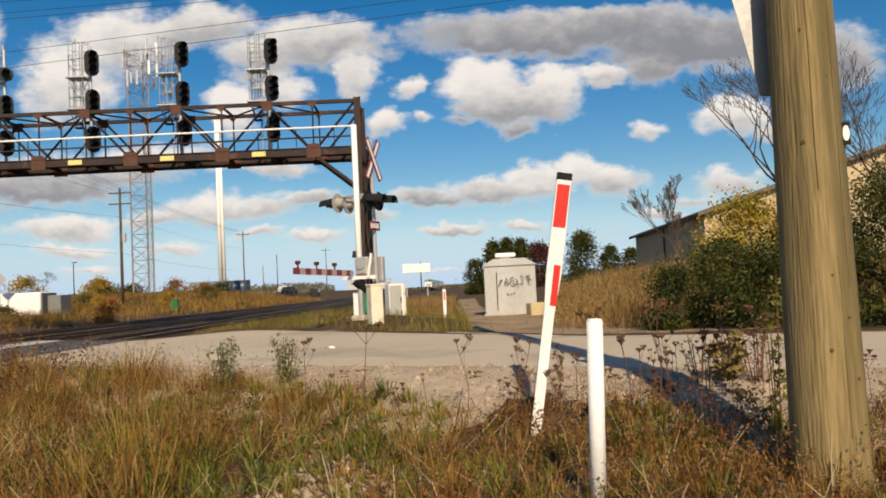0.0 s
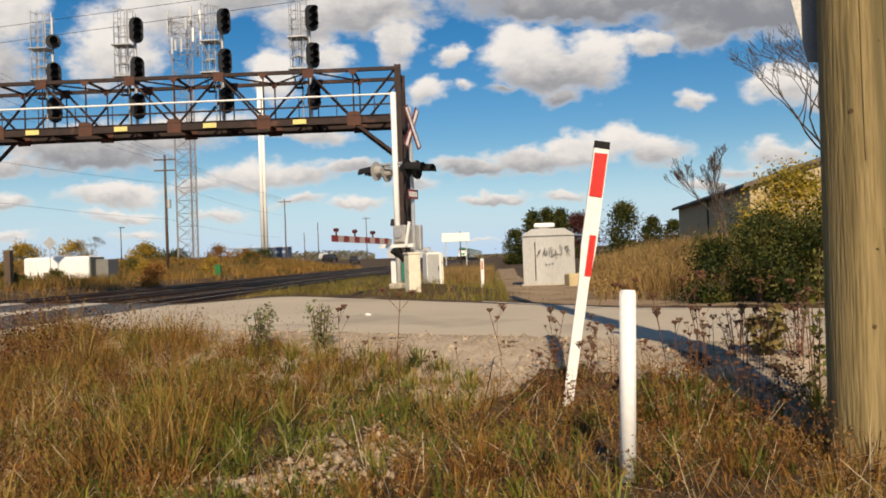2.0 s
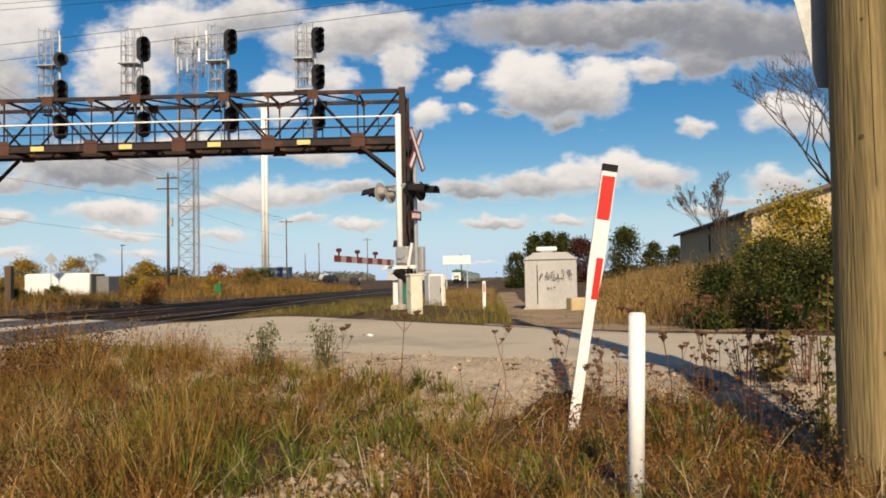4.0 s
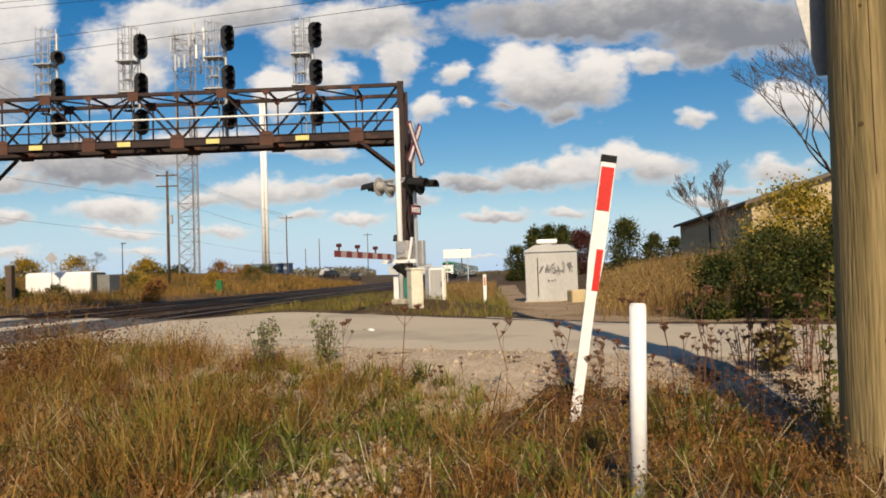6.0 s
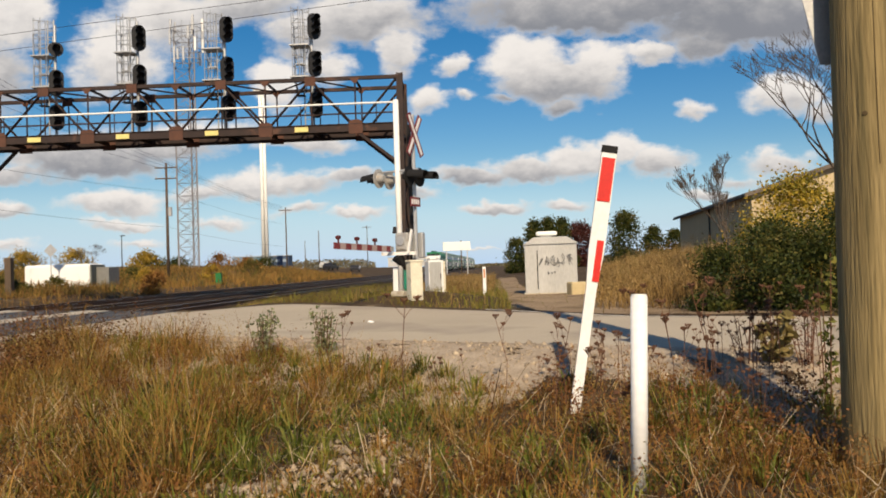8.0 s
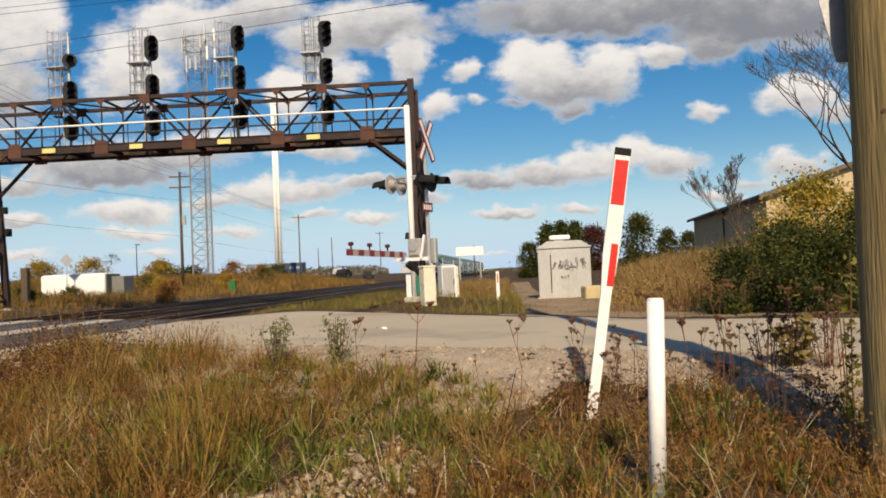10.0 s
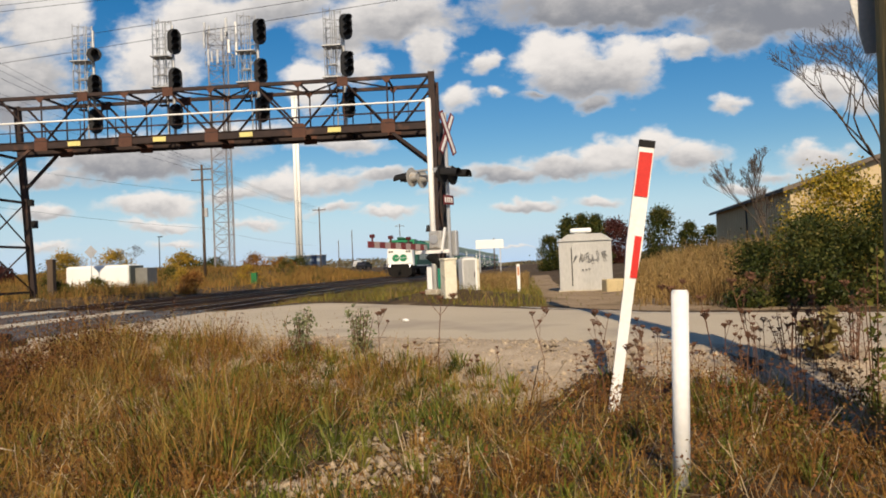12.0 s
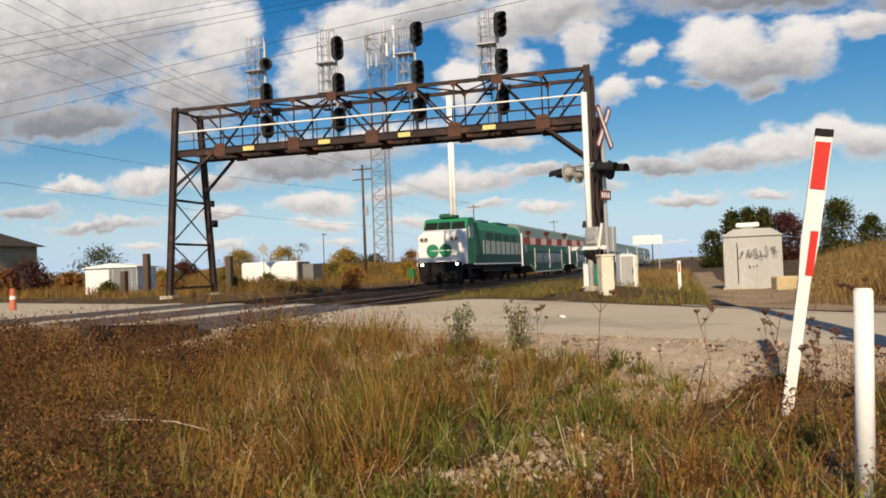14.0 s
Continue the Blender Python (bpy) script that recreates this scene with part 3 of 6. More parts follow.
def signal(x, heads, tall):
    s = empty("railway_signal", x, 37.6, 8.1, label="black colour-light signal heads on a galvanised ladder mast", category="railway signal", group="signals on the bridge")
    mx = -.62
    ladder = B()
    for dx in (0, .3):
        tube(ladder, (mx + dx, .55, .2), (mx + dx, .55, tall), .035, seg=6)
    for k in range(int(tall / .32)):
        tube(ladder, (mx, .55, .3 + k * .32), (mx + .3, .55, .3 + k * .32), .014, seg=5)
    part("ladder", ladder, GALV, s, "galvanised ladder")
    cage = B()
    for dx in (-.45, -.12):
        for dy in (.1, .55):
            tube(cage, (mx + dx, dy, 2.5), (mx + dx, dy, tall), .022, seg=5)
    for k in range(8):
        h = 2.7 + k * (tall - 2.8) / 7
        tube(cage, (mx - .45, .1, h), (mx + .3, .55, h), .016, seg=5); tube(cage, (mx - .45, .55, h), (mx - .12, .1, h), .014, seg=5)
    part("ladder_cage", cage, GALV, s, "galvanised safety cage")
    part("mast", tube(B(), (mx + .42, .4, .0), (mx + .42, .4, tall - .3), .07), GALV, s, "galvanised tube mast")
    for h in (4.05, 2.55):
        p = B(); box(p, (mx - .1, .3, h), (.9, .75, .05)); part("platform", p, GALV, s, "galvanised grated platform")
        sl = B()
        for dx in (-.42, .22):
            for dy in (0, .6):
                tube(sl, (mx + dx, dy, h), (mx - .1 + (dx + .1) * .35, .3, h - .85), .022, seg=5)
        box(sl, (mx - .1, .3, h - .85), (.36, .36, .04))
        part("support_basket", sl, DARKSTEEL if h < 3 else GALV, s)
        for dx in (-.42, .2):
            for dy in (-.02, .6):
                part("rail_post", tube(B(), (mx + dx, dy, h), (mx + dx, dy, h + 1.05), .017, seg=5), GALV, s)
        for k in (.55, 1.05):
            for a, c in (((-.42, -.02), (.2, -.02)), ((-.42, .6), (.2, .6)), ((-.42, -.02), (-.42, .6))):
                part("rail", tube(B(), (mx + a[0], a[1], h + k), (mx + c[0], c[1], h + k), .015, seg=5), GALV, s)
    for z, kind in heads:
        turn = pose(0, .1, 0, 0, 0, 32)
        hd = B()
        hw, hh = (.32, .62) if kind == "long" else (.34, .34)
        n = 12
        poly = [(hw * math.cos(math.pi * i / n), (hh - hw) + hw * math.sin(math.pi * i / n)) for i in range(n + 1)] + [(-hw * math.cos(math.pi * i / n), -(hh - hw) - hw * math.sin(math.pi * i / n)) for i in range(n + 1)]
        if kind == "round":
            poly = [(hw * math.cos(math.tau * i / 20), hw * math.sin(math.tau * i / 20)) for i in range(20)]
        prism(hd, [(a, b + z) for a, b in poly], -.02, .03)
        box(hd, (0, .17, z), (.34, .3, hh * 1.5), bevel=.03)
        bmesh.ops.transform(hd, matrix=turn, verts=hd.verts)
        head = part("signal_head", hd, SIGNALBLACK, s, "black oblong signal head" if kind == "long" else "small round black signal head")
        for lz in ((-.34, 0, .34) if kind == "long" else (0,)):
            hood = B()
            for i in range(9):
                a0, a1 = math.pi * (i / 9), math.pi * ((i + 1) / 9)
                vs = [hood.verts.new((.17 * math.cos(a), yy, z + lz - .02 + .17 * math.sin(a))) for a, yy in ((a0, -.02), (a1, -.02), (a1, -.46), (a0, -.46))]
                hood.faces.new(vs)
            bmesh.ops.transform(hood, matrix=turn, verts=hood.verts)
            part("hood", hood, SIGNALBLACK, head)
            lens = tube(B(), (0, -.03, z + lz), (0, -.018, z + lz), .09, seg=12)
            bmesh.ops.transform(lens, matrix=turn, verts=lens.verts)
            part("lens", lens, DARKSTEEL, head)
        part("bracket", beam(B(), (mx + .42, .4, z - .2), (0, .25, z - .2), .06, .06), DARKSTEEL, s)


# the arm's white carries its shade as a darker, pinkish colour
ARMWHITE = mat("white paint in a shaded tone", (.40, .31, .30), (.31, .24, .23), .7, 0, 6, 40, .1)
ARMLAMP = mat("dark red lamp", (.10, .02, .02), (.06, .015, .015), .4)


def crossing_mast():
    X, Y, Z = -1.72, 21.5, .86
    rz = -28
    c = empty("crossing_signal", X, Y, Z, rz, label="white crossing mast with crossbuck, flashing lights and lowered gate arm", category="crossing signal")
    # local x runs along the road, local y across it
    part("mast", tube(B(), (0, 0, 0), (0, 0, 5.02), .075, seg=14), WHITEPAINT, c, "white painted mast", True)
    part("footing", box(B(), (0, 0, -.02), (.4, .4, .14), bevel=.03), CONCRETE, c)
    part("backing_pole", tube(B(), (.42, .12, 0), (.42, .12, 4.6), .05), GALV, c, "grey pole carrying the crossbuck")
    xb = part("bracket", beam(B(), (0, 0, 3.1), (.5, .1, 3.1), .05, .05), GALV, c)
    for s in (-1, 1):
        m = pose(.52, .05, 4.05, 0, 0, 0) @ pose(0, 0, 0, s * 31, 0, 0) @ pose(.014 * s, 0, 0)
        bl = B(); box(bl, (0, 0, 0), (.02, .2, 1.2), m); b = part("crossbuck_blade", bl, DULLRED, c, "red-bordered white crossbuck blade")
        for face in (-1, 1):
            wv = B(); box(wv, (.012 * face, 0, 0), (.006, .09, 1.12), m); part("white_strip", wv, WHITEPAINT, b)
    # flashing lights, back to back along the road
    part("light_arm", tube(B(), (-.6, 0, 3.16), (.62, 0, 3.16), .032), GALV, c)
    for x0, d in ((-.42, -1), (.50, 1)):
        for y0 in (-.24, .24):
            fl = empty("flashing_light")
            fl.parent = c
            fl.matrix_basis = pose(x0, y0, 2.98)
            disc = B(); tube(disc, (0, 0, 0), (.02 * d, 0, 0), .25, seg=20); part("background", disc, BLACK if d > 0 else SILVER, fl, "round black target plate" if d > 0 else "silver back of the target plate")
            hs = B(); tube(hs, (-.16 * d, 0, 0), (0, 0, 0), .09, .14, seg=14); part("housing", hs, SILVER if d < 0 else BLACK, fl)
            hd = B()
            n = 12
            for i in range(n):
                a0, a1 = math.pi * (i / n) * 1.1 - .15, math.pi * ((i + 1) / n) * 1.1 - .15
                vs = [hd.verts.new((xx, .16 * math.cos(a), .16 * math.sin(a) - (.05 if xx else 0))) for a, xx in ((a0, 0), (a1, 0), (a1, .5 * d), (a0, .5 * d))]
                hd.faces.new(vs)
            part("hood", hd, BLACK, fl, "long black hood")
    p = B(); box(p, (.5, .02, 2.33), (.02, .46, .24)); sg = part("track_count_sign", p, DULLRED, c, "small red-bordered sign with pale bars")
    for k in range(4):
        q = B(); box(q, (.514, -.15 + k * .1, 2.33), (.006, .06, .13)); part("bar", q, WHITEPAINT, sg)
    # gate mechanism
    mech = part("gate_mechanism", box(box(B(), (.16, 0, 1.30), (.40, .36, .50), bevel=.05), (.16, -.19, 1.3), (.3, .04, .38), bevel=.015), SILVER, c, "grey gate motor box with stains")
    part("counterweight", box(B(), (.46, .32, 1.22), (.16, .14, .66), bevel=.03), GALV, mech)
    part("counterweight", box(B(), (-.25, .32, 1.22), (.12, .1, .5), bevel=.03), DARKSTEEL, mech)
    part("pivot_bar", beam(B(), (-.48, -.12, 1.02), (.55, -.12, 1.02), .07, .09), WHITEPAINT, mech)
    part("motor_cap", tube(B(), (.16, -.24, 1.34), (.16, -.19, 1.34), .12, seg=16), GALV, mech)
    part("conduit", tube(B(), (.34, .1, .1), (.34, .1, 1.1), .025, seg=8), GALV, mech)
    part("conduit", tube(B(), (-.1, .12, 0), (-.1, .12, 1.6), .022, seg=8), GALV, mech)
    part("lever", beam(B(), (.38, -.2, 1.02), (.5, -.2, 1.62), .05, .06), WHITEPAINT, mech)
    part("bell", tube(B(), (-.12, 0, 1.55), (-.12, 0, 1.72), .09, .06, seg=14), DARKSTEEL, mech)
    part("lower_bracket", tube(B(), (-.04, -.1, .95), (.1, .1, .65), .16, .08), BLACK, mech)
    a0, a1 = Vector((-.12, -.25, 1.14)), Vector((-.12, -2.6, 1.21))
    arm = part("gate_arm", beam(B(), a0 + Vector((0, .1, 0)), a0.lerp(a1, .02), .05, .12), GALV, c, "red and white striped gate arm with small lamps")
    n = 11
    for i in range(n):
        f0, f1 = i / n, (i + 1) / n
        part("stripe", beam(B(), a0.lerp(a1, f0), a0.lerp(a1, f1), .035, .15), ARMWHITE if i % 2 else DULLRED, arm)
    for f in (.3, .62, .93):
        k = a0.lerp(a1, f)
        lm = B(); tube(lm, k + Vector((0, 0, .07)), k + Vector((0, 0, .2)), .022); tube(lm, k + Vector((-.05, 0, .2)), k + Vector((.05, 0, .2)), .045)
        part("arm_lamp", lm, ARMLAMP, arm, "small red lamp")
    lw = B(); box(lw, (-.2, .1, .3), (.16, .12, .7), bevel=.02); part("conduit_box", lw, WHITEPAINT, c)
    # brown support behind the mast
    sp = B(); box(sp, (.16, .42, 2.2), (.04, .3, 4.4)); part("cable_post", sp, DARKSTEEL, c, "dark brown steel post")


def cabinets():
    a = empty("equipment_post", -1.33, 21.0, Hz(-1.33, 21), 24, label="cream weathered equipment case beside the crossing mast", category="equipment case")
    part("body", box(B(), (0, 0, .46), (.32, .36, .98), bevel=.025), CREAM, a)
    part("lid", box(B(), (0, 0, .965), (.36, .4, .05), bevel=.015), CREAM, a)
    b = empty("relay_cabinet", -.92, 22.8, Hz(-.92, 22.8) + .0, 20, label="grey-white metal relay cabinet with closed door", category="cabinet")
    part("body", box(B(), (0, 0, .48), (.42, .4, .92), bevel=.02), WHITEPAINT, b)
    part("door", box(B(), (-.02, -.205, .5), (.34, .02, .8), bevel=.008), ALU, b)
    part("handle", box(B(), (.12, -.225, .5), (.02, .02, .14)), DARKSTEEL, b)
    part("side_post", box(B(), (.29, .02, .46), (.07, .1, .92), bevel=.01), CREAM, b)
    part("vent", box(B(), (0, 0, .96), (.3, .28, .05), bevel=.01), GALV, b)
    s = empty("marker_post", .5, 25, Hz(.5, 25), 0, label="short white marker post with an orange reflector", category="marker post")
    part("post", box(B(), (0, 0, .45), (.10, .04, .95), bevel=.01), WHITEPAINT, s)
    part("reflector", box(B(), (0, -.024, .72), (.05, .008, .26)), mat("orange reflector", (.55, .2, .05), (.5, .18, .05), .4), s, "orange reflector strip")
    u = empty("signal_bungalow", 2.66, 26.6, Hz(2.66, 26.6) - .02, -4, label="ribbed aluminium signal hut with sprayed scribble", category="signal hut")
    W, D, HH = 1.62, 1.5, 1.55
    part("body", box(B(), (0, 0, HH / 2 + .06), (W, D, HH), bevel=.015), ALU, u)
    for k in range(13):
        part("rib", box(B(), (-W / 2 + .06 + k * .125, -D / 2 - .008, HH / 2 + .06), (.03, .02, HH - .1)), ALU, u)
    part("base", box(B(), (0, 0, .02), (W + .1, D + .1, .1), bevel=.01), CONCRETE, u)
    rf = B(); prism(rf, [(-W / 2 - .05, HH + .04), (W / 2 + .05, HH + .04), (W / 2 - .3, HH + .26), (-W / 2 + .3, HH + .26)], -D / 2 - .05, D / 2 + .05); part("roof", rf, ALU, u)
    part("roof_vent", box(box(B(), (-.12, -.2, HH + .27), (.34, .4, .16)), (-.1, -.2, HH + .38), (.66, .6, .14), bevel=.05), CLEANWHITE, u, "white roof ventilator")
    part("door_edge", box(B(), (-.42, -D / 2 - .02, .8), (.025, .02, 1.2)), DARKSTEEL, u)
    rng = random.Random(4)
    scr = bpy.data.curves.new("scribble", "CURVE"); scr.dimensions, scr.bevel_depth, scr.bevel_resolution = "3D", .009, 1
    for k in range(9):
        sp = scr.splines.new("NURBS"); sp.points.add(9); sp.use_endpoint_u = True
        cx, cz = -.30 + k * .115, 1.05 + rng.uniform(-.05, .05)
        for i in range(10):
            sp.points[i].co = (cx + rng.uniform(-.1, .1), -D / 2 - .022, cz + rng.uniform(-.19, .2), 1)
    for k in range(3):
        sp = scr.splines.new("NURBS"); sp.points.add(5); sp.use_endpoint_u = True
        for i in range(6):
            sp.points[i].co = (-.08 + k * .1 + rng.uniform(-.05, .05), -D / 2 - .022, .68 + rng.uniform(-.06, .06), 1)
    scr.materials.append(mat('faded black spray', (.12, .12, .125), (.2, .2, .2), .8))
    so = new("scribble", scr); so.parent = u; tagged(so, "black sprayed scribble")
    k = empty("concrete_block", 3.33, 25.0, Hz(3.33, 25.0) - .02, 12, label="yellowish concrete block beside the signal hut", category="concrete block")
    part("block", box(B(), (0, 0, .19), (.62, .5, .42), bevel=.05), mat("yellowish concrete", (.52, .42, .24), (.42, .34, .2), .9, 0, 3, 30, .4), k)


def posts():
    # white steel post in the grass
    p = empty("bollard", 1.0, 5.7, Hz(1, 5.7) - .05, label="white painted pipe post standing in weeds", category="bollard")
    b = B(); tube(b, (-.02, 0, 0), (.02, 0, 1.15), .047, seg=20); part("pipe", b, WHITEPAINT, p, smooth=True)
    part("cap", tube(B(), (.0195, 0, 1.148), (.02, 0, 1.165), .0472, .040, seg=20), WHITEPAINT, p)
    # leaning marker
    m = empty("leaning_marker", .88, 7.7, .12, label="leaning white marker board with red reflective panels and black tip", category="marker post")
    m.matrix_world = pose(.86, 7.7, .1) @ pose(0, 0, 0, 0, 9.6, 0)
    bd = B(); prism(bd, [(-.0425, 0), (.0425, 0), (.0425, 1.2), (.0625, 1.5), (.0625, 2.37), (-.0625, 2.37), (-.0625, 1.5), (-.0425, 1.2)], -.015, .015)
    bmesh.ops.bevel(bd, geom=bd.edges[:], offset=.004, segments=1, affect="EDGES")
    part("board", bd, WHITEPAINT, m)
    part("red_panel", box(B(), (0, -.019, 2.10), (.105, .006, .36)), RED, m, "red reflective panel")
    part("red_panel", box(B(), (.022, -.019, 1.43), (.055, .006, .34)), RED, m, "narrow red reflective panel")
    part("black_tip", box(B(), (0, 0, 2.35), (.128, .034, .06)), BLACK, m, "black tip")
    # utility pole
    u = empty("utility_pole", 2.52, 6.05, Hz(2.52, 6.05) - .1, label="weathered treated pine utility pole with knots and cracks", category="utility pole")
    v, f = [], []
    seg, rows = 40, 60
    for j in range(rows + 1):
        h = 11 * j / rows
        r = max(.12, .232 - .012 * h)
        for i in range(seg):
            a = math.tau * i / seg
            k = r * (1 + .025 * noise.noise((math.cos(a) * 3, math.sin(a) * 3, h * .25)))
            v.append((k * math.cos(a) - .0 * h, k * math.sin(a), h))
    f = [(j * seg + i, j * seg + (i + 1) % seg, (j + 1) * seg + (i + 1) % seg, (j + 1) * seg + i) for j in range(rows) for i in range(seg)]
    mesh_ob("trunk", v, f, POLEWOOD, u, True)
    knot = mat("dark knot", (.10, .07, .03), (.06, .04, .02), .9)
    rng = random.Random(3)
    for a, h in ((-95, 1.38), (-72, 1.12), (-118, 2.9), (-62, .75), (-104, .93), (-78, 2.6), (-66, 1.72), (-125, 2.2)):
        r = .232 - .012 * h
        a = radians(a)
        s = rng.uniform(.005, .015)
        kb = B(); tube(kb, (math.cos(a) * (r - .02), math.sin(a) * (r - .02), h), (math.cos(a) * (r + .006), math.sin(a) * (r + .006), h), s * 1.5, s, seg=9)
        part("knot", kb, knot, u)
    for a, h0, h1 in ((-84, .4, 1.5), (-66, 1.3, 3.0), (-107, 1.9, 3.1)):
        cb = B()
        n = 14
        prev = None
        for i in range(n + 1):
            h = h0 + (h1 - h0) * i / n
            aa = radians(a) + .03 * noise.noise((h * 2, a, 0))
            r = .232 - .012 * h + .001
            q = Vector((math.cos(aa) * r, math.sin(aa) * r, h))
            if prev is not None:
                tube(cb, prev, q, .0028, seg=5)
            prev = q
        part("crack", cb, knot, u)
    tg = B(); box(tg, (.165, -.135, 2.25), (.055, .02, .14), pose(0, 0, 0, 0, 0, 0)); t1 = part("tag", tg, BLACK, u, "black tag with a white oval")
    ov = B(); tube(ov, (.165, -.147, 2.25), (.165, -.151, 2.25), .022, seg=16); bmesh.ops.scale(ov, vec=(1, 1, 2.2), verts=ov.verts, space=Matrix.Translation((0, 0, -2.25))); part("oval", ov, CLEANWHITE, t1)
    # back of a sign board fixed to the pole
    sgn = empty("road_sign", 2.52, 6.05, .08, label="grey back of a road sign bolted to the pole", category="road sign")
    pl = B(); prism(pl, [(-.19, 2.62), (.13, 2.62), (.28, 3.6), (-.41, 3.6)], .215, .221)
    part("plate", pl, GALV, sgn)


ground(); bare_spots(); dirt_lane(); road(); tracks(); gantry()
for sx, hs in ((-6.9, ((4.92, "long"), (3.15, "long"), (1.2, "long"))), (-11.08, ((4.95, "long"), (3.05, "long"), (1.2, "long"))),
               (-15.28, ((4.72, "long"), (2.85, "long"), (1.1, "long"))), (-19.3, ((4.35, "round"), (2.75, "long"), (1.1, "long")))):
    signal(sx, hs, 5.9)
crossing_mast(); cabinets(); posts()


# ---- far things ----
def pole_far(x, y, top, arms=1, r=.16, label="weathered dark timber utility pole with crossarm"):
    z = Hz(x, y)
    p = empty("utility_pole", x, y, z, label=label, category="utility pole", group="power line poles")
    part("trunk", tube(B(), (0, 0, -.3), (0, 0, top - z), r, r * .7, seg=10), DARKWOOD, p, smooth=True)
    for k in range(arms):
        h = top - z - .5 - k * 1.1
        part("crossarm", box(B(), (0, -.12, h), (2.2, .1, .12)), DARKWOOD, p)
        for dx in (-1, -.4, .4, 1):
            part("insulator", tube(B(), (dx, -.12, h + .05), (dx, -.12, h + .25), .05, .03, seg=7), GALV, p)
    return p


def far_left():
    p = pole_far(-30.6, 80, 13.0, 2)
    part("transformer", tube(B(), (.35, -.1, 6.2), (.35, -.1, 7.1), .22, seg=12), GALV, p, "grey transformer can")
    for x, y, top in ((-30.2, 130, 12.2), (-41.9, 200, 9.2), (-25.9, 200, 12.7), (-33.5, 175, 10.4), (-21.5, 240, 10.5), (-1.2, 120, 5.4), (-33.6, 30, 16.4)):
        pole_far(x, y, top, 0 if top in (9.2, 10.4, 5.4) else 1, .12, "thin dark timber pole" if top in (9.2, 10.4, 5.4) else "weathered dark timber utility pole with crossarm")
    lp = empty("street_lamp", -62.4, 140, Hz(-62.4, 140), label="thin dark lamp standard", category="street lamp")
    part("pole", tube(B(), (0, 0, 0), (0, 0, 7), .1, .07), DARKSTEEL, lp)
    part("lamp_head", box(B(), (.2, 0, 7), (.9, .3, .15), bevel=.03), DARKSTEEL, lp)
    # monopole
    m = empty("monopole_mast", -39, 150, 1.9, label="tall white twin-column telecom mast", category="telecom mast")
    for dx in (-.36, .36):
        part("column", tube(B(), (dx, 0, -.5), (dx * .85, 0, 34.4), .36, .27, seg=14), CLEANWHITE, m, smooth=True)
    part("web", box(B(), (0, .1, 17), (.5, .12, 34)), mat("tan steel", (.45, .40, .30)), m)
    part("head_frame", box(box(B(), (0, 0, 34.7), (3.0, .5, .3), bevel=.05), (0, 0, 33.6), (1.2, .6, .5)), CLEANWHITE, m)
    # lattice tower with aerials
    TOWERSTEEL = mat("dull galvanised steel", (.30, .29, .30), (.22, .21, .22), .6, .3, 3, 40, .1)
    t = empty("lattice_tower", -39, 110, 1.8, label="galvanised three-legged lattice tower with aerials", category="lattice tower")
    legs = ((-1.55, -.6), (.06, .9), (1.3, -.6))
    for lx, ly in legs:
        part("leg", tube(B(), (lx, ly, 0), (lx, ly, 34.5), .13, .10, seg=6), TOWERSTEEL, t)
    for k in range(19):
        z0, z1 = k * 1.8, k * 1.8 + 1.8
        for (a, b) in ((0, 1), (1, 2), (2, 0)):
            c = B(); tube(c, (*legs[a], z0), (*legs[b], z1), .035, seg=5); tube(c, (*legs[a], z1), (*legs[b], z1), .03, seg=5); tube(c, (*legs[b], z0), (*legs[a], z1), .03, seg=5)
            part("bracing", c, TOWERSTEEL, t)
    rng = random.Random(8)
    for k in range(18):
        a = rng.uniform(0, math.tau); h = rng.choice((30.5, 33.5, 32, 35))
        part("aerial", box(B(), (2.3 * math.cos(a), 1.7 * math.sin(a), h), (.30, .2, rng.uniform(1.4, 2.4)), bevel=.04), CLEANWHITE if k % 3 == 0 else GALV, t, "white aerial panel")
    for h in (30, 31.5, 33, 34.5):
        c = B()
        for i in range(12):
            a0, a1 = math.tau * i / 12, math.tau * (i + 1) / 12
            tube(c, (2.2 * math.cos(a0), 1.6 * math.sin(a0), h), (2.2 * math.cos(a1), 1.6 * math.sin(a1), h), .06, seg=5)
            tube(c, (2.2 * math.cos(a0), 1.6 * math.sin(a0), h - .7), (2.2 * math.cos(a0), 1.6 * math.sin(a0), h + .7), .035, seg=5)
        part("ring_mount", c, GALV, t)
    # white trailer box
    w = empty("white_trailer", -31.1, 60.5, Hz(-31, 60) + .1, -3, label="white box trailer with rounded corners parked in weeds", category="trailer")
    part("body", box(B(), (0, 0, .95), (5.2, 2.2, 1.75), bevel=.18), CLEANWHITE, w)
    part("end_panel", box(B(), (2.66, 0, .95), (.12, 2.0, 1.6), bevel=.03), mat("dark grey-green steel", (.12, .13, .12)), w)
    part("annex", box(B(), (3.2, .5, .8), (1.0, 1.6, 1.5), bevel=.04), mat("grey boards", (.2, .2, .19)), w)
    d = empty("diamond_sign", -30.8, 58, Hz(-30.8, 58), label="grey back of a diamond warning sign on a post", category="road sign")
    part("post", tube(B(), (0, 0, 0), (0, 0, 3.3), .04), GALV, d)
    pl = B(); prism(pl, [(-.5, 3.0), (0, 2.5), (.5, 3.0), (0, 3.5)], -.02, 0); part("plate", pl, GALV, d)
    # shed, dark posts and house
    s = empty("metal_shed", -39.3, 50.5, Hz(-38.5, 50) , 6, label="white steel shed with darker grey front panel and low gable roof", category="shed")
    part("wall", box(B(), (0, 1.3, .95), (4.2, 2.6, 2.0)), WHITEPAINT, s)
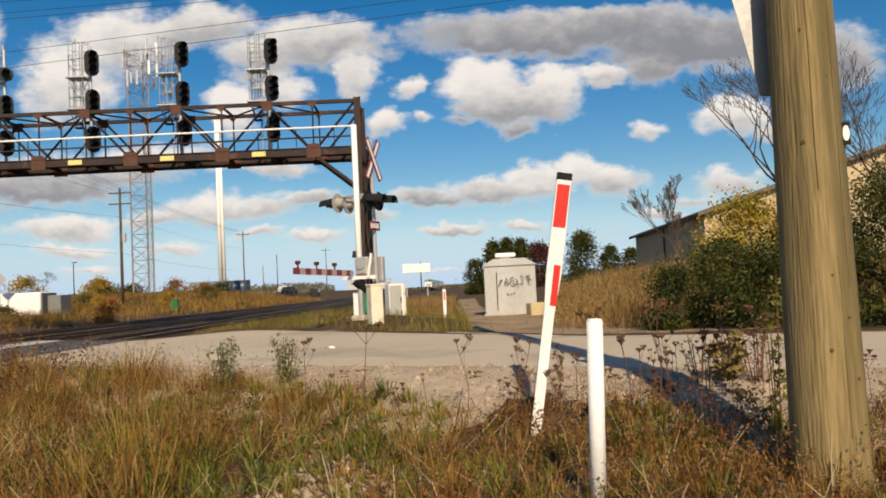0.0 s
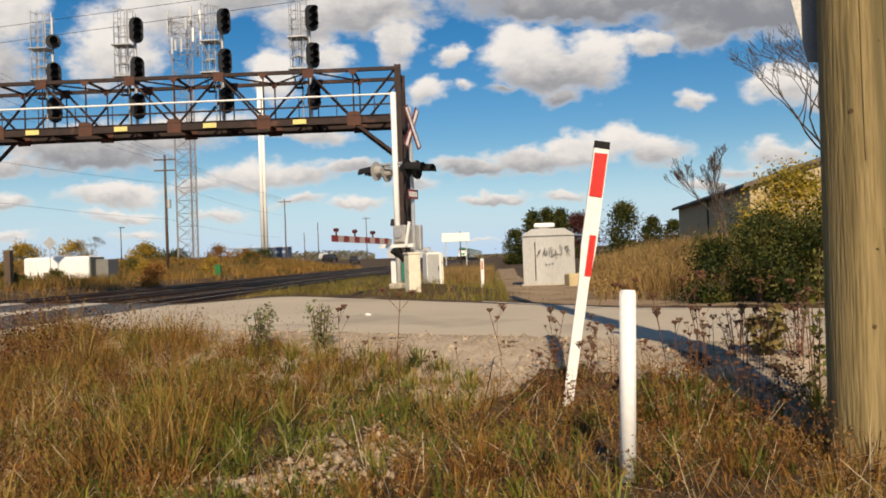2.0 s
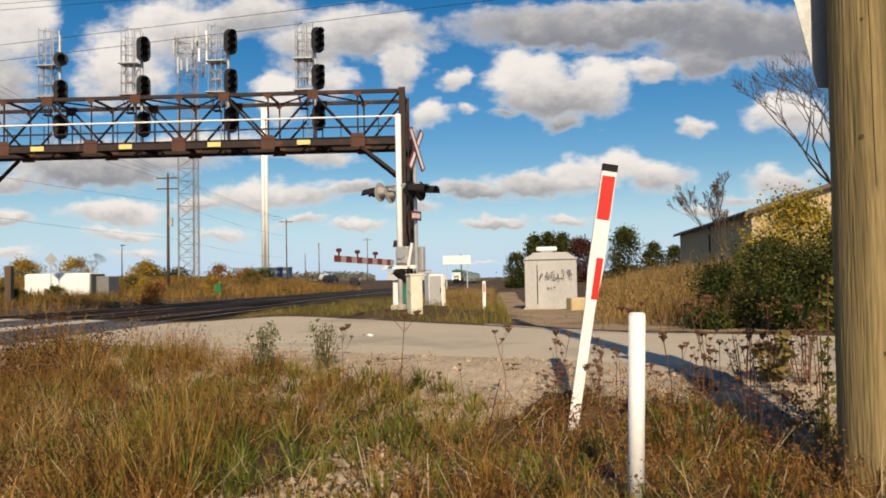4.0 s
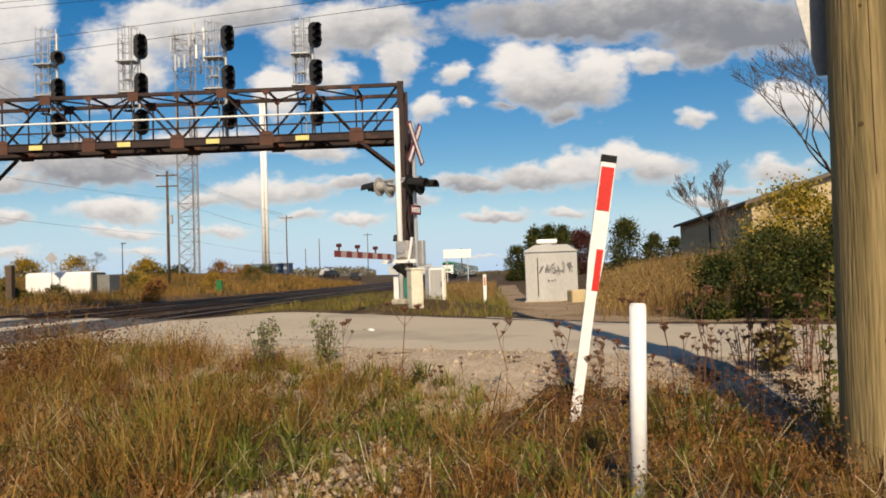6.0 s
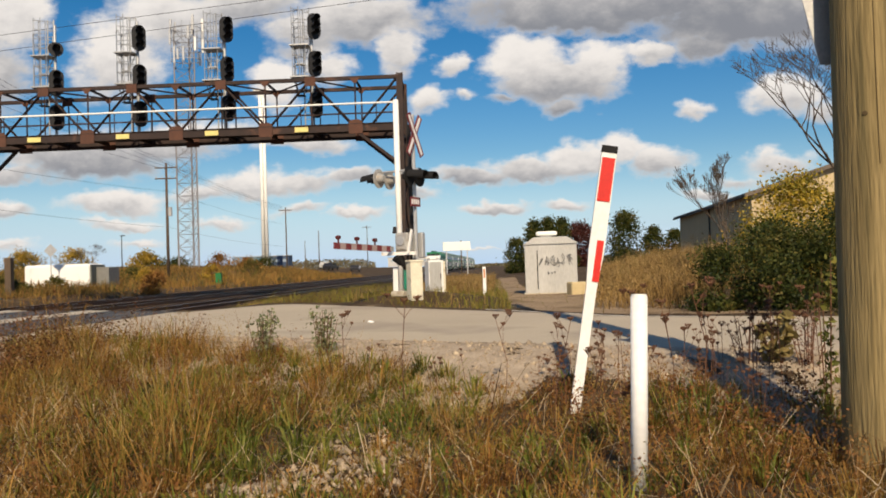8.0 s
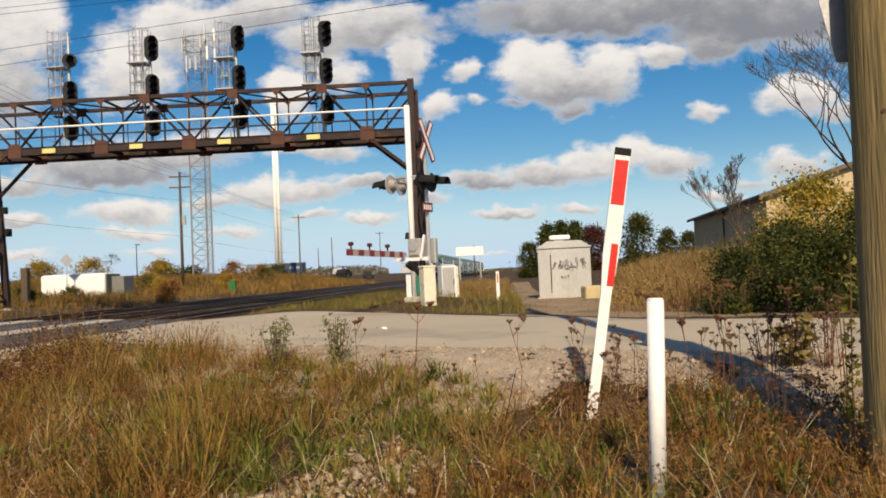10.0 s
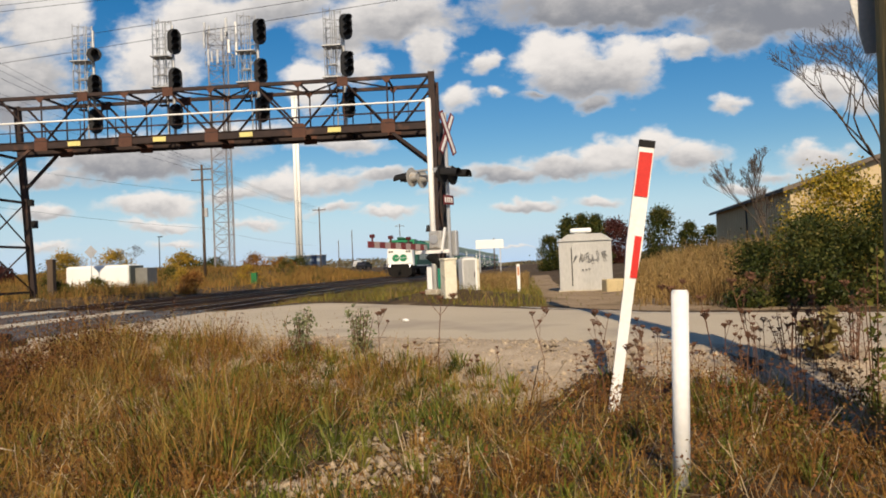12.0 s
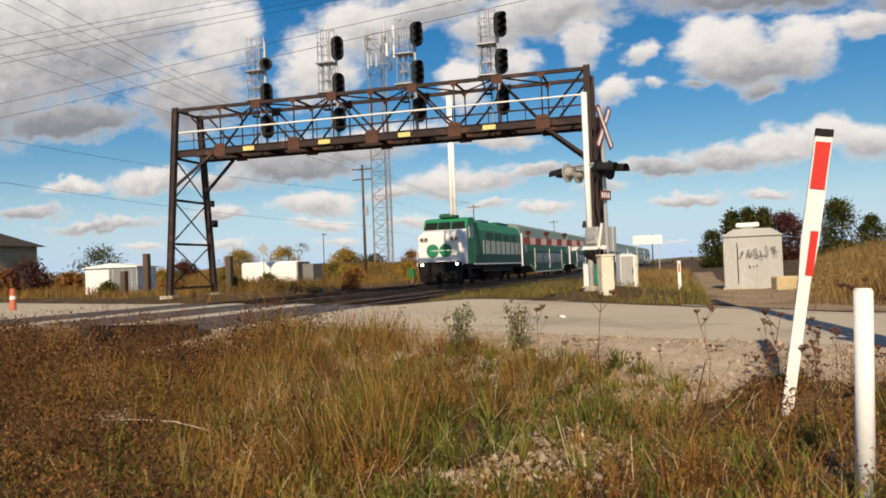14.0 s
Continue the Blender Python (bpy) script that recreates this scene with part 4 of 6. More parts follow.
    rf = B(); prism(rf, [(-2.2, 1.95), (2.2, 1.95), (2.2, 2.02), (0, 2.3), (-2.2, 2.02)], -.15, 2.75); part("roof", rf, CLEANWHITE, s)
    # darker grey sheet over the right part of the front, with ribs
    part("dark_side", box(B(), (.95, -.03, .95), (2.2, .05, 1.85)), mat("grey shed panel", (.22, .23, .24), (.17, .18, .19)), s, "darker grey panel on the front wall")
    for k in range(3):
        part("door_rib", box(B(), (.2 + k * .75, -.07, .95), (.06, .03, 1.8)), GALV, s)
    for x, y, h in ((-32.9, 46, 2.7), (-26.75, 46, 2.3), (-33.9, 45, 1.6)):
        q = empty("timber_post", x, y, Hz(x, y), label="thick dark weathered timber post", category="post", group="timber posts")
        part("post", box(B(), (0, 0, h / 2), (.38, .38, h), bevel=.04), DARKWOOD, q)
    h = empty("house", -63.4, 62, Hz(-57, 61) + .1, 0, label="beige two-storey house with dark hipped roof", category="house")
    part("wall", box(B(), (-2, 3, 2.2), (6.4, 6, 5.0)), mat("beige siding", (.42, .35, .24), (.36, .30, .2), .8, 0, 1, 20, .1, stretch=(1, 1, 6)), h)
    rf = B(); v = [rf.verts.new(c) for c in ((-5.9, -.6, 4.5), (1.9, -.6, 4.5), (1.9, 6.6, 4.5), (-5.9, 6.6, 4.5), (-3.2, 2.5, 6.1), (-.8, 2.5, 6.1))]
    for f in ((0, 1, 5, 4), (1, 2, 5), (2, 3, 4, 5), (3, 0, 4), (3, 2, 1, 0)):
        rf.faces.new([v[i] for i in f])
    part("roof", rf, mat("dark shingles", (.06, .05, .045), (.04, .035, .03), .9, 0, 3, 30, .3), h)
    for wx in (-.2, -2.2, -4):
        wn = part("window", box(B(), (wx, -.02, 3.5), (1.0, .06, 1.0)), CLEANWHITE, h, "white-framed window")
        part("pane", box(B(), (wx, -.06, 3.5), (.82, .02, .82)), mat("dark window glass", (.02, .025, .03), rough=.08, bump=0), wn)
    part("porch", box(B(), (-.6, -.5, 2.4), (2.8, 1.0, .22)), CREAM, h)
    # signal boxes beside the track
    for x, y, hgt, c in ((-22.2, 70, .95, (.02, .16, .05)), (-2.25, 30, .75, (.01, .2, .13))):
        g = empty("signal_box", x, y, Hz(x, y), label="small green painted trackside box", category="trackside box", group="trackside boxes")
        gm = mat("green enamel", c, tuple(k * .7 for k in c), .5, 0, 3, 20, .1)
        part("body", box(B(), (0, 0, hgt / 2 + .1), (.55 * hgt, .4, hgt), bevel=.03), gm, g)
        part("lid", box(B(), (0, 0, hgt + .1), (.62 * hgt, .46, .05), bevel=.01), gm, g)
        part("leg", box(B(), (0, 0, .05), (.3, .2, .3)), DARKSTEEL, g)
    # low blue industrial buildings
    for x, y, wd, c in ((-48.3, 170, 6.0, (.20, .36, .52)), (-41.6, 170, 4.6, (.05, .08, .15)), (-20, 260, 14, (.5, .5, .5))):
        g = empty("warehouse", x, y, 2.1, label="low flat-roofed industrial building far across the tracks", category="warehouse")
        part("wall", box(B(), (0, 2, 1.4), (wd, 4, 3.0)), mat("cladding", c, tuple(k * .8 for k in c), .5), g)
        part("roof", box(B(), (0, 2, 2.95), (wd + .3, 4.3, .14)), GALV, g)
        for k in range(3):
            part("window", box(B(), (-wd / 2 + wd * (k + .5) / 3, -.02, 1.9), (wd * .2, .05, .6)), mat("pale glazing", (.3, .36, .42), rough=.15, bump=0), g)
    tk = empty("storage_tank", -16.5, 210, 1.2, label="white cylindrical storage tank far off", category="storage tank")
    part("shell", tube(B(), (0, 0, 0), (0, 0, 7.5), 1.3, seg=24), CLEANWHITE, tk, smooth=True)
    cols = ((.03, .03, .035), (.55, .55, .53), (.04, .04, .045))
    for i, (x, y) in enumerate(((-26.5, 150), (-28.5, 156), (-23.0, 158))):
        car = empty("parked_car", x, y, Hz(x, y) + .0, 80 + 7 * i, label=("dark", "white", "black")[i] + " car parked far beyond the tracks", category="car", group="parked cars")
        cm = mat("car paint", cols[i], tuple(k * .9 for k in cols[i]), .3, .2, 2, 20, 0)
        b = B(); prism(b, [(-2.2, .35), (2.2, .35), (2.25, .75), (1.3, .9), (.7, 1.4), (-1.2, 1.42), (-1.9, .95), (-2.25, .85)], -.85, .85); bmesh.ops.rotate(b, verts=b.verts, matrix=Matrix.Rotation(0, 3, "Z")); part("body", b, cm, car)
        for wx in (-1.4, 1.4):
            for wy in (-.85, .85):
                part("wheel", tube(B(), (wx, wy - .08, .32), (wx, wy + .08, .32), .32, seg=14), BLACK, car)
        part("glass", prism(B(), [(.62, .95), (1.1, .92), (.62, 1.34), (-1.1, 1.36), (-1.5, .98)], -.86, .86), LAMPGLASS, car)
    sg = empty("white_signboard", -1.4, 92, Hz(-1.4, 92), label="blank white signboard on two posts", category="signboard")
    part("board", box(B(), (0, 0, 3.3), (3.2, .12, 1.0), bevel=.02), CLEANWHITE, sg)
    for dx in (-1.2, 1.2):
        part("post", box(B(), (dx, .1, 1.5), (.12, .12, 3.2)), GALV, sg)
    # scrap sleepers on the near verge
    sl = empty("old_sleepers", -8.9, 13.4, Hz(-8.9, 13.4) + .06, 74, label="charred old sleepers lying in the weeds", category="timber")
    for k, (dx, dy, dz) in enumerate(((0, 0, .08), (.3, .3, .1), (-.1, .1, .27))):
        part("sleeper", box(B(), (dx, dy, dz), (2.5, .24, .2), pose(0, 0, 0, 0, 2 * k, 4 * k - 3), bevel=.015), TIE, sl)
    cn = empty("traffic_post", -28.2, 30, Hz(-28.2, 30), label="faded orange and white barrier post", category="traffic post")
    cb = mat("faded orange plastic", (.55, .16, .09), (.45, .13, .08))
    part("post", tube(B(), (0, 0, 0), (0, 0, 1.0), .16, .1, seg=12), cb, cn)
    part("band", tube(B(), (0, 0, .5), (0, 0, .65), .137, .125, seg=12), WHITEPAINT, cn)


def building_right():
    tan = mat("tan corrugated cladding", (.52, .41, .25), (.46, .36, .22), .6, 0, .6, 30, .1)
    b = empty("metal_building", 18.4, 52.5, .7, -5.0, label="tan corrugated steel building with low gable roof", category="building")
    L = 26.0
    g = B(); prism(g, [(0, 0), (27, 0), (27, 4.8), (13.5, 9.0), (0, 4.8)], 0, .25); part("wall", g, tan, b, "tan gable wall")
    g = B(); box(g, (0, 0, 0), (1, 1, 1), Matrix.Translation((.12, L / 2, 2.4)) @ Matrix.Diagonal((.25, L - .3, 4.8, 1))); part("wall", g, tan, b, "long side wall")
    for k in range(40):
        part("rib", box(B(), (.3 + k * .66, -.03, 2.3), (.06, .05, 4.6)), tan, b)
    for k in range(36):
        part("rib", box(B(), (-.03, .5 + k * .7, 2.4), (.05, .06, 4.7)), tan, b)
    rf = B(); prism(rf, [(-.5, 4.64), (13.5, 8.98), (27.5, 4.64), (27.5, 4.9), (13.5, 9.25), (-.5, 4.9)], -.5, L + .4); part("roof", rf, mat("brown roof sheet", (.14, .11, .085), (.11, .09, .07), .6), b, "dark brown roof edge")
    part("downpipe", tube(B(), (-.15, 12, 0), (-.15, 12, 4.7), .07, seg=8), DARKSTEEL, b)
    part("gutter", box(B(), (-.5, L / 2, 4.72), (.14, L + .8, .14)), DARKSTEEL, b)


far_left(); building_right()
EYE0 = Vector((.05, 1.2, 1.5))
def stretch_wire(a, b, ka, kb):
    """From two sightings of a wire, a run beyond both ends at set distances."""
    a, b = EYE0 + (Vector(a) - EYE0) * ka, EYE0 + (Vector(b) - EYE0) * kb
    return a - (b - a) * .9, b + (b - a) * 1.5


for a, b in (((-41.3, 43.1, 12.61), (-3.86, 21.67, 8.45)), ((-41.16, 42.99, 13.52), (-4.87, 21.38, 8.64)), ((-33.9, 35.72, 13.61), (-7.12, 18.62, 8.07)), ((-33.85, 35.67, 13.9), (-7.74, 18.35, 8.07)),
             ((-33.72, 35.57, 14.54), (-8.92, 17.77, 8.03)), ((-32.3, 34.14, 14.3), (-9.48, 17.45, 8.01))):
    ka = 75 / math.dist(a, EYE0)
    za = 1.5 + (a[2] - 1.5) * ka
    wire("overhead_wire", stretch_wire(a, b, ka, (za - 1.5) / (b[2] - 1.5)), .014, "dark overhead cable crossing high above the tracks")
for a, b in (((-22.57, 24.31, 11.72), (-29.82, 78.87, 12.59)), ((-22.77, 24.48, 10.85), (-29.84, 78.9, 12.35)), ((-22.26, 24.51, 11.95), (-29.69, 78.89, 12.82)), ((-21.56, 25.12, 12.05), (-30.3, 80, 12.85)),
             ((-22.95, 24.63, 9.97), (-29.86, 78.93, 12.06)), ((-23.45, 25.04, 6.93), (-30.02, 79.12, 9.98)), ((-23.63, 25.17, 5.36), (-30.25, 79.34, 6.39))):
    a = EYE0 + (Vector(a) - EYE0) * 1.45
    wire("overhead_wire", [a - (Vector(b) - a) * .6, a, b, Vector(b) + Vector((-.5, 50, -.6))], .010, "thin dark power line along the tracks", .35)


# ---- plants ----
def leafmat(name, cols, rough=.7, trans=.25, patch=.7):
    """Colours spread over the pieces by chance, shifted in patches over the ground."""
    m = bpy.data.materials.new(name)
    m.use_nodes = True
    nt = m.node_tree
    N, L = nt.nodes.new, nt.links.new
    p, out = nt.nodes["Principled BSDF"], nt.nodes["Material Output"]
    p.inputs["Roughness"].default_value = rough
    p.inputs["Specular IOR Level"].default_value = .25
    g, tc, n, r = N("ShaderNodeNewGeometry"), N("ShaderNodeTexCoord"), N("ShaderNodeTexNoise"), N("ShaderNodeValToRGB")
    n.inputs["Scale"].default_value, n.inputs["Detail"].default_value = patch, 2
    L(tc.outputs["Object"], n.inputs[0])
    a = N("ShaderNodeMath"); a.operation = "MULTIPLY_ADD"; a.inputs[1].default_value, a.inputs[2].default_value = 1.9, -.72
    b = N("ShaderNodeMath"); b.operation = "MULTIPLY_ADD"; b.inputs[1].default_value = .55
    L(n.outputs[0], a.inputs[0]); L(g.outputs["Random Per Island"], b.inputs[0]); L(a.outputs[0], b.inputs[2])
    L(b.outputs[0], r.inputs[0])
    el = r.color_ramp.elements
    while len(el) < len(cols):
        el.new(.5)
    for i, c in enumerate(cols):
        el[i].position, el[i].color = i / max(1, len(cols) - 1), (*c, 1)
    L(r.outputs[0], p.inputs["Base Color"])
    tr, mx = N("ShaderNodeBsdfTranslucent"), N("ShaderNodeMixShader")
    L(r.outputs[0], tr.inputs[0]); mx.inputs[0].default_value = trans
    L(p.outputs[0], mx.inputs[1]); L(tr.outputs[0], mx.inputs[2]); L(mx.outputs[0], out.inputs[0])
    return m


def tri_mesh(name, v, f, material, parent=None):
    me = bpy.data.meshes.new(name)
    v, f = np.asarray(v, np.float32), np.asarray(f, np.int32)
    me.vertices.add(len(v)); me.vertices.foreach_set("co", v.ravel())
    me.loops.add(f.size); me.loops.foreach_set("vertex_index", f.ravel())
    me.polygons.add(len(f)); me.polygons.foreach_set("loop_start", np.arange(0, f.size, f.shape[1], dtype=np.int32))
    me.update(calc_edges=True)
    me.materials.append(material)
    ob = new(name, me)
    ob.parent = parent
    return ob


def blades(rng, base, h, w, lean, droop=.5):
    """Curved tapering blades: base (n,3), height, width, sideways lean (n,2)."""
    n = len(base)
    a = rng.uniform(0, math.tau, n)
    side = np.stack([np.cos(a), np.sin(a), np.zeros(n)], 1) * w[:, None] / 2
    ld = np.concatenate([lean, np.zeros((n, 1))], 1) * h[:, None]
    up = np.array([0, 0, 1.0])
    mid = base + up * (h * .58)[:, None] + ld * .36
    tip = base + up * (h * (1 - droop * np.minimum(1, np.linalg.norm(lean, axis=1))))[:, None] + ld
    v = np.stack([base - side, base + side, mid - side * .75, mid + side * .75, tip], 1).reshape(-1, 3)
    o = (np.arange(n) * 5)[:, None]
    f = np.concatenate([o + np.array([0, 1, 3]), o + np.array([0, 3, 2]), o + np.array([2, 3, 4])])
    return v, f


def leaves(rng, c, size, flat=.0):
    """Small folded leaf quads at the places c."""
    n = len(c)
    d = rng.normal(size=(n, 3)); d[:, 2] *= (1 - flat); d /= np.linalg.norm(d, axis=1)[:, None]
    e = rng.normal(size=(n, 3)); e -= d * (e * d).sum(1)[:, None]; e /= np.linalg.norm(e, axis=1)[:, None]
    s = size[:, None]
    v = np.stack([c - d * s * .5, c + e * s * .3, c + d * s * .5, c - e * s * .3], 1).reshape(-1, 3)
    f = (np.arange(n) * 4)[:, None] + np.array([0, 1, 2, 3])
    return v, f


def scatter(rng, n, x0, x1, y0, y1, keep):
    x, y = rng.uniform(x0, x1, n), rng.uniform(y0, y1, n)
    k = keep(x, y, rng.uniform(0, 1, n))
    x, y = x[k], y[k]
    return np.stack([x, y, land(x, y) - .02], 1)


def fbm(x, y, s, seed):
    """Soft patch pattern, 0 to 1."""
    r = np.random.RandomState(seed)
    t = np.zeros_like(x)
    for k in range(9):
        a, ph, fr = r.uniform(0, math.tau), r.uniform(0, math.tau), s * r.uniform(.6, 2.4)
        t += np.sin((x * math.cos(a) + y * math.sin(a)) * fr + ph)
    return 1 / (1 + np.exp(-t * .9))


def bare_patch(x, y):
    """1 on the stony bare spots."""
    a = np.exp(-(((x + .86) / .62) ** 2 + ((y - 6.75) / 1.15) ** 2) * 1.2)
    b = np.exp(-(((x + 1.25) / .45) ** 2 + ((y - 6.0) / .4) ** 2) * 1.4)
    return np.maximum(a, b * .6)


def stuff(ob, label, cat):
    return tagged(ob, label, cat, kind="stuff")


def meadow():
    rng = np.random.RandomState(11)
    edge = lambda x, y: -.70 - .50 * fbm(x, y, 1.2, 5) - .25 * sm(-2.5, .5, x) + .50 * sm(-3, -6, x)

    def thicket(x, y):
        """1 in the russet thicket on the western side, coloured darker for shade."""
        w = x + .8 * (y - 1.2)
        return np.maximum(sm(1.15, .05, w) * sm(10, 8, y), sm(-4.2, -7.0, x)) * sm(-1.2, -2.0, x)

    def inside(x, y):
        return road_q(x, y) < edge(x, y)
    clear = lambda x, y: (((x + 8.5) ** 2 / 1.8 + (y - 12.8) ** 2 / 3.6) > 1) & (np.hypot(x - .05, y - 1.2) > 1.9) & (np.hypot(x - 2.52, y - 6.05) > .24) & (np.hypot(x - 1, y - 5.7) > .05)
    dry = leafmat("dry grass", [(.050, .021, .006), (.155, .065, .016), (.28, .132, .030), (.37, .205, .052), (.23, .165, .032), (.49, .345, .135)], .75, .25, 1.5)
    green = leafmat("green grass", [(.04, .045, .007), (.10, .11, .012), (.18, .18, .020), (.27, .235, .035), (.33, .22, .06)], .6, .35, 1.4)
    red = leafmat("rust-red weeds", [(.042, .018, .009), (.12, .046, .016), (.22, .090, .028), (.19, .11, .032), (.34, .19, .075)], .8, .2, 1.2)
    greenish = lambda x, y: np.clip(fbm(x, y, 1.6, 7) * .8 * (.25 + .95 * sm(-4.5, -1.5, x)) + .12 - .25 * sm(.4, .9, x) * sm(1.7, 1.2, x), 0, 1)
    thin = lambda x, y: 1 - .90 * bare_patch(x, y) * (.55 + .45 * fbm(x, y, 5, 17))

    def tufts(nc, per, keep, hm, width, lean, name, material, label):
        c = scatter(rng, nc, -15, 6, 2.6, 15, lambda x, y, r: inside(x, y) & clear(x, y) & (r < keep(x, y) * thin(x, y)))
        sc = rng.gamma(6, 1 / 6, len(c))
        k = np.repeat(np.arange(len(c)), per)
        a, r = rng.uniform(0, math.tau, len(k)), rng.uniform(0, 1, len(k)) ** .7
        d = np.stack([np.cos(a), np.sin(a)], 1)
        rad = .085 * sc[k] * r
        b = c[k].copy()
        b[:, :2] += d * rad[:, None]
        h = hm * sc[k] * rng.uniform(.45, 1.25, len(k)) * (1 + .28 * sm(-2, -5, b[:, 0])) * (1 - .22 * sm(-2.2, -.4, b[:, 0]))
        h = h * (.55 + .9 * fbm(b[:, 0], b[:, 1], 2.6, 31))
        sway = np.repeat(rng.normal(0, .22, (len(c), 2)), per, 0)
        v, f = blades(rng, b, h, rng.uniform(*width, len(b)), d * (r * lean)[:, None] + sway + rng.normal(0, .16, (len(b), 2)), .6)
        stuff(tri_mesh(name, v, f, material), label, "grass")
    tufts(6400, 32, lambda x, y: (1 - .75 * greenish(x, y)) * .95 * (1 - .55 * thicket(x, y)), .29, (.0035, .0085), 1.05, "dry_grass", dry, "tufts of dry straw and russet meadow grass")
    tufts(7800, 28, lambda x, y: greenish(x, y), .21, (.0045, .011), 1.2, "green_grass", green, "tufts of green grass among the dry stalks")
    # thin ground cover
    b = scatter(rng, 120000, -15, 6, 2.4, 15, lambda x, y, r: inside(x, y) & clear(x, y) & (r < .75 * thin(x, y) * (1 - .5 * sm(-3, -5, x))))
    v, f = blades(rng, b, rng.gamma(4, .028, len(b)), rng.uniform(.005, .012, len(b)), rng.normal(0, .8, (len(b), 2)), .6)
    stuff(tri_mesh("ground_thatch", v, f, dry), "short tangled thatch of dead grass", "grass")
    # low leafy weeds in cushions
    cx = scatter(rng, 5200, -14, 6, 3, 13.5, lambda x, y, r: inside(x, y) & clear(x, y) & (r < greenish(x, y) * .95 + .05))
    k = np.repeat(np.arange(len(cx)), 22)
    size = rng.gamma(5, .2, len(cx))[k]
    a, r = rng.uniform(0, math.tau, len(k)), rng.uniform(.1, 1, len(k))
    d = np.stack([np.cos(a), np.sin(a)], 1)
    c = cx[k].copy(); c[:, :2] += d * (.05 * r * size)[:, None]; c[:, 2] += rng.uniform(0, .07, len(k)) * size
    v, f = blades(rng, c, rng.uniform(.06, .15, len(k)) * size, rng.uniform(.007, .016, len(k)), d * (r * 1.0)[:, None] + rng.normal(0, .2, (len(k), 2)), .45)
    stuff(tri_mesh("leafy_weeds", v, f, leafmat("weed leaves", [(.035, .050, .009), (.085, .11, .017), (.16, .185, .030), (.25, .24, .045), (.29, .18, .05)], .55, .35, 2.0)), "low green leafy weeds in cushions", "weeds")
    # russet weeds with seed clusters
    s = scatter(rng, 21000, -15, 6, 2.8, 14, lambda x, y, r: inside(x, y) & clear(x, y) & (r < (.2 + .7 * fbm(x, y, 1.1, 4)) * thin(x, y) * (1 - .8 * greenish(x, y)) * np.maximum(.9 * thicket(x, y), .20 + .14 * sm(-.3, 1.0, x))))
    n = len(s)
    hh = rng.uniform(.22, .48, n) * (1 + .42 * sm(-2, -6, s[:, 0])) * (.55 + .9 * fbm(s[:, 0], s[:, 1], 2.6, 33))
    ln = rng.normal(0, .24, (n, 2))
    v1, f1 = blades(rng, s, hh, np.full(n, .005), ln, .2)
    m = 24
    t = rng.uniform(.2, 1, (n, m))
    k = np.repeat(np.arange(n), m)
    t = t.ravel()
    spread = .05 * (1.2 - t) + .014
    c = s[k] + np.stack([ln[k, 0] * hh[k] * t ** 1.6, ln[k, 1] * hh[k] * t ** 1.6, hh[k] * t * .98], 1) + rng.normal(0, 1, (len(k), 3)) * spread[:, None]
    v2, f2 = leaves(rng, c, rng.uniform(.010, .034, len(c)))
    stuff(tri_mesh("russet_stems", v1, f1, red), "thin russet weed stems", "weeds")
    stuff(tri_mesh("russet_seed_heads", v2, f2, red), "rust-brown seed clusters of tall weeds", "weeds")
    # fluff of seeds, dead leaves and florets caught among the stalks
    c = scatter(rng, 170000, -14, 6, 2.8, 14, lambda x, y, r: inside(x, y) & clear(x, y) & (r < .85 * thin(x, y) * (1 - .8 * thicket(x, y))))
    c[:, 2] += (.45 + 1.0 * fbm(c[:, 0], c[:, 1], 2.6, 31)) * rng.gamma(2.4, .062, len(c)) * (1 + .35 * sm(-2, -5, c[:, 0])) * (1 - .35 * sm(-2.2, -.4, c[:, 0])) + .02
    v, f = leaves(rng, c, rng.uniform(.008, .025, len(c)))
    stuff(tri_mesh("seed_fluff", v, f, leafmat("ochre seeds", [(.05, .02, .008), (.13, .055, .017), (.24, .12, .035), (.17, .14, .03), (.38, .25, .10)], .8, .25, 1.3)), "ochre seeds and dead florets tangled in the meadow", "weeds")
    # russet leafy weeds, thick on the left, their colour darkened to stand for shade
    cx = scatter(rng, 7000, -14, -1.2, 2.8, 14, lambda x, y, r: inside(x, y) & clear(x, y) & (r < thicket(x, y) * (.22 + .70 * fbm(x, y, 1.9, 12))))
    hh = rng.uniform(.22, .66, len(cx)) * (.45 + 1.1 * fbm(cx[:, 0], cx[:, 1], 2.6, 35))
    k = np.repeat(np.arange(len(cx)), 80)
    off = rng.normal(0, 1, (len(k), 3)) * np.array([.06, .06, 0]); off[:, 2] = hh[k] * rng.uniform(.1, 1, len(k))
    v, f = leaves(rng, cx[k] + off, rng.uniform(.009, .034, len(k)) * (.8 + .05 * cx[k, 1]), .1)
    stuff(tri_mesh("russet_leaves", v, f, leafmat("shade-darkened russet leaves", [(.014, .007, .004), (.042, .017, .009), (.11, .040, .016), (.070, .050, .013), (.25, .11, .042)], .75, .2, 1.6)), "russet leafy weeds darkened for shade", "weeds")
    # the tallest stems along the road on the left
    s = scatter(rng, 1500, -11, -3.4, 6.5, 14.5, lambda x, y, r: inside(x, y) & (road_q(x, y) > -4.5) & (r < .45 * sm(-5.5, -9, x)))
    near = scatter(rng, 560, .2, 3.6, 5.3, 8.6, lambda x, y, r: inside(x, y) & clear(x, y) & (road_q(x, y) < -.9) & (r < .5 * sm(.2, 1.1, x) * (.25 + .75 * fbm(x, y, .9, 14))))
    hh = np.concatenate([rng.uniform(.5, .95, len(s)), rng.uniform(.2, .5, len(near))])
    s = np.concatenate([s, near])
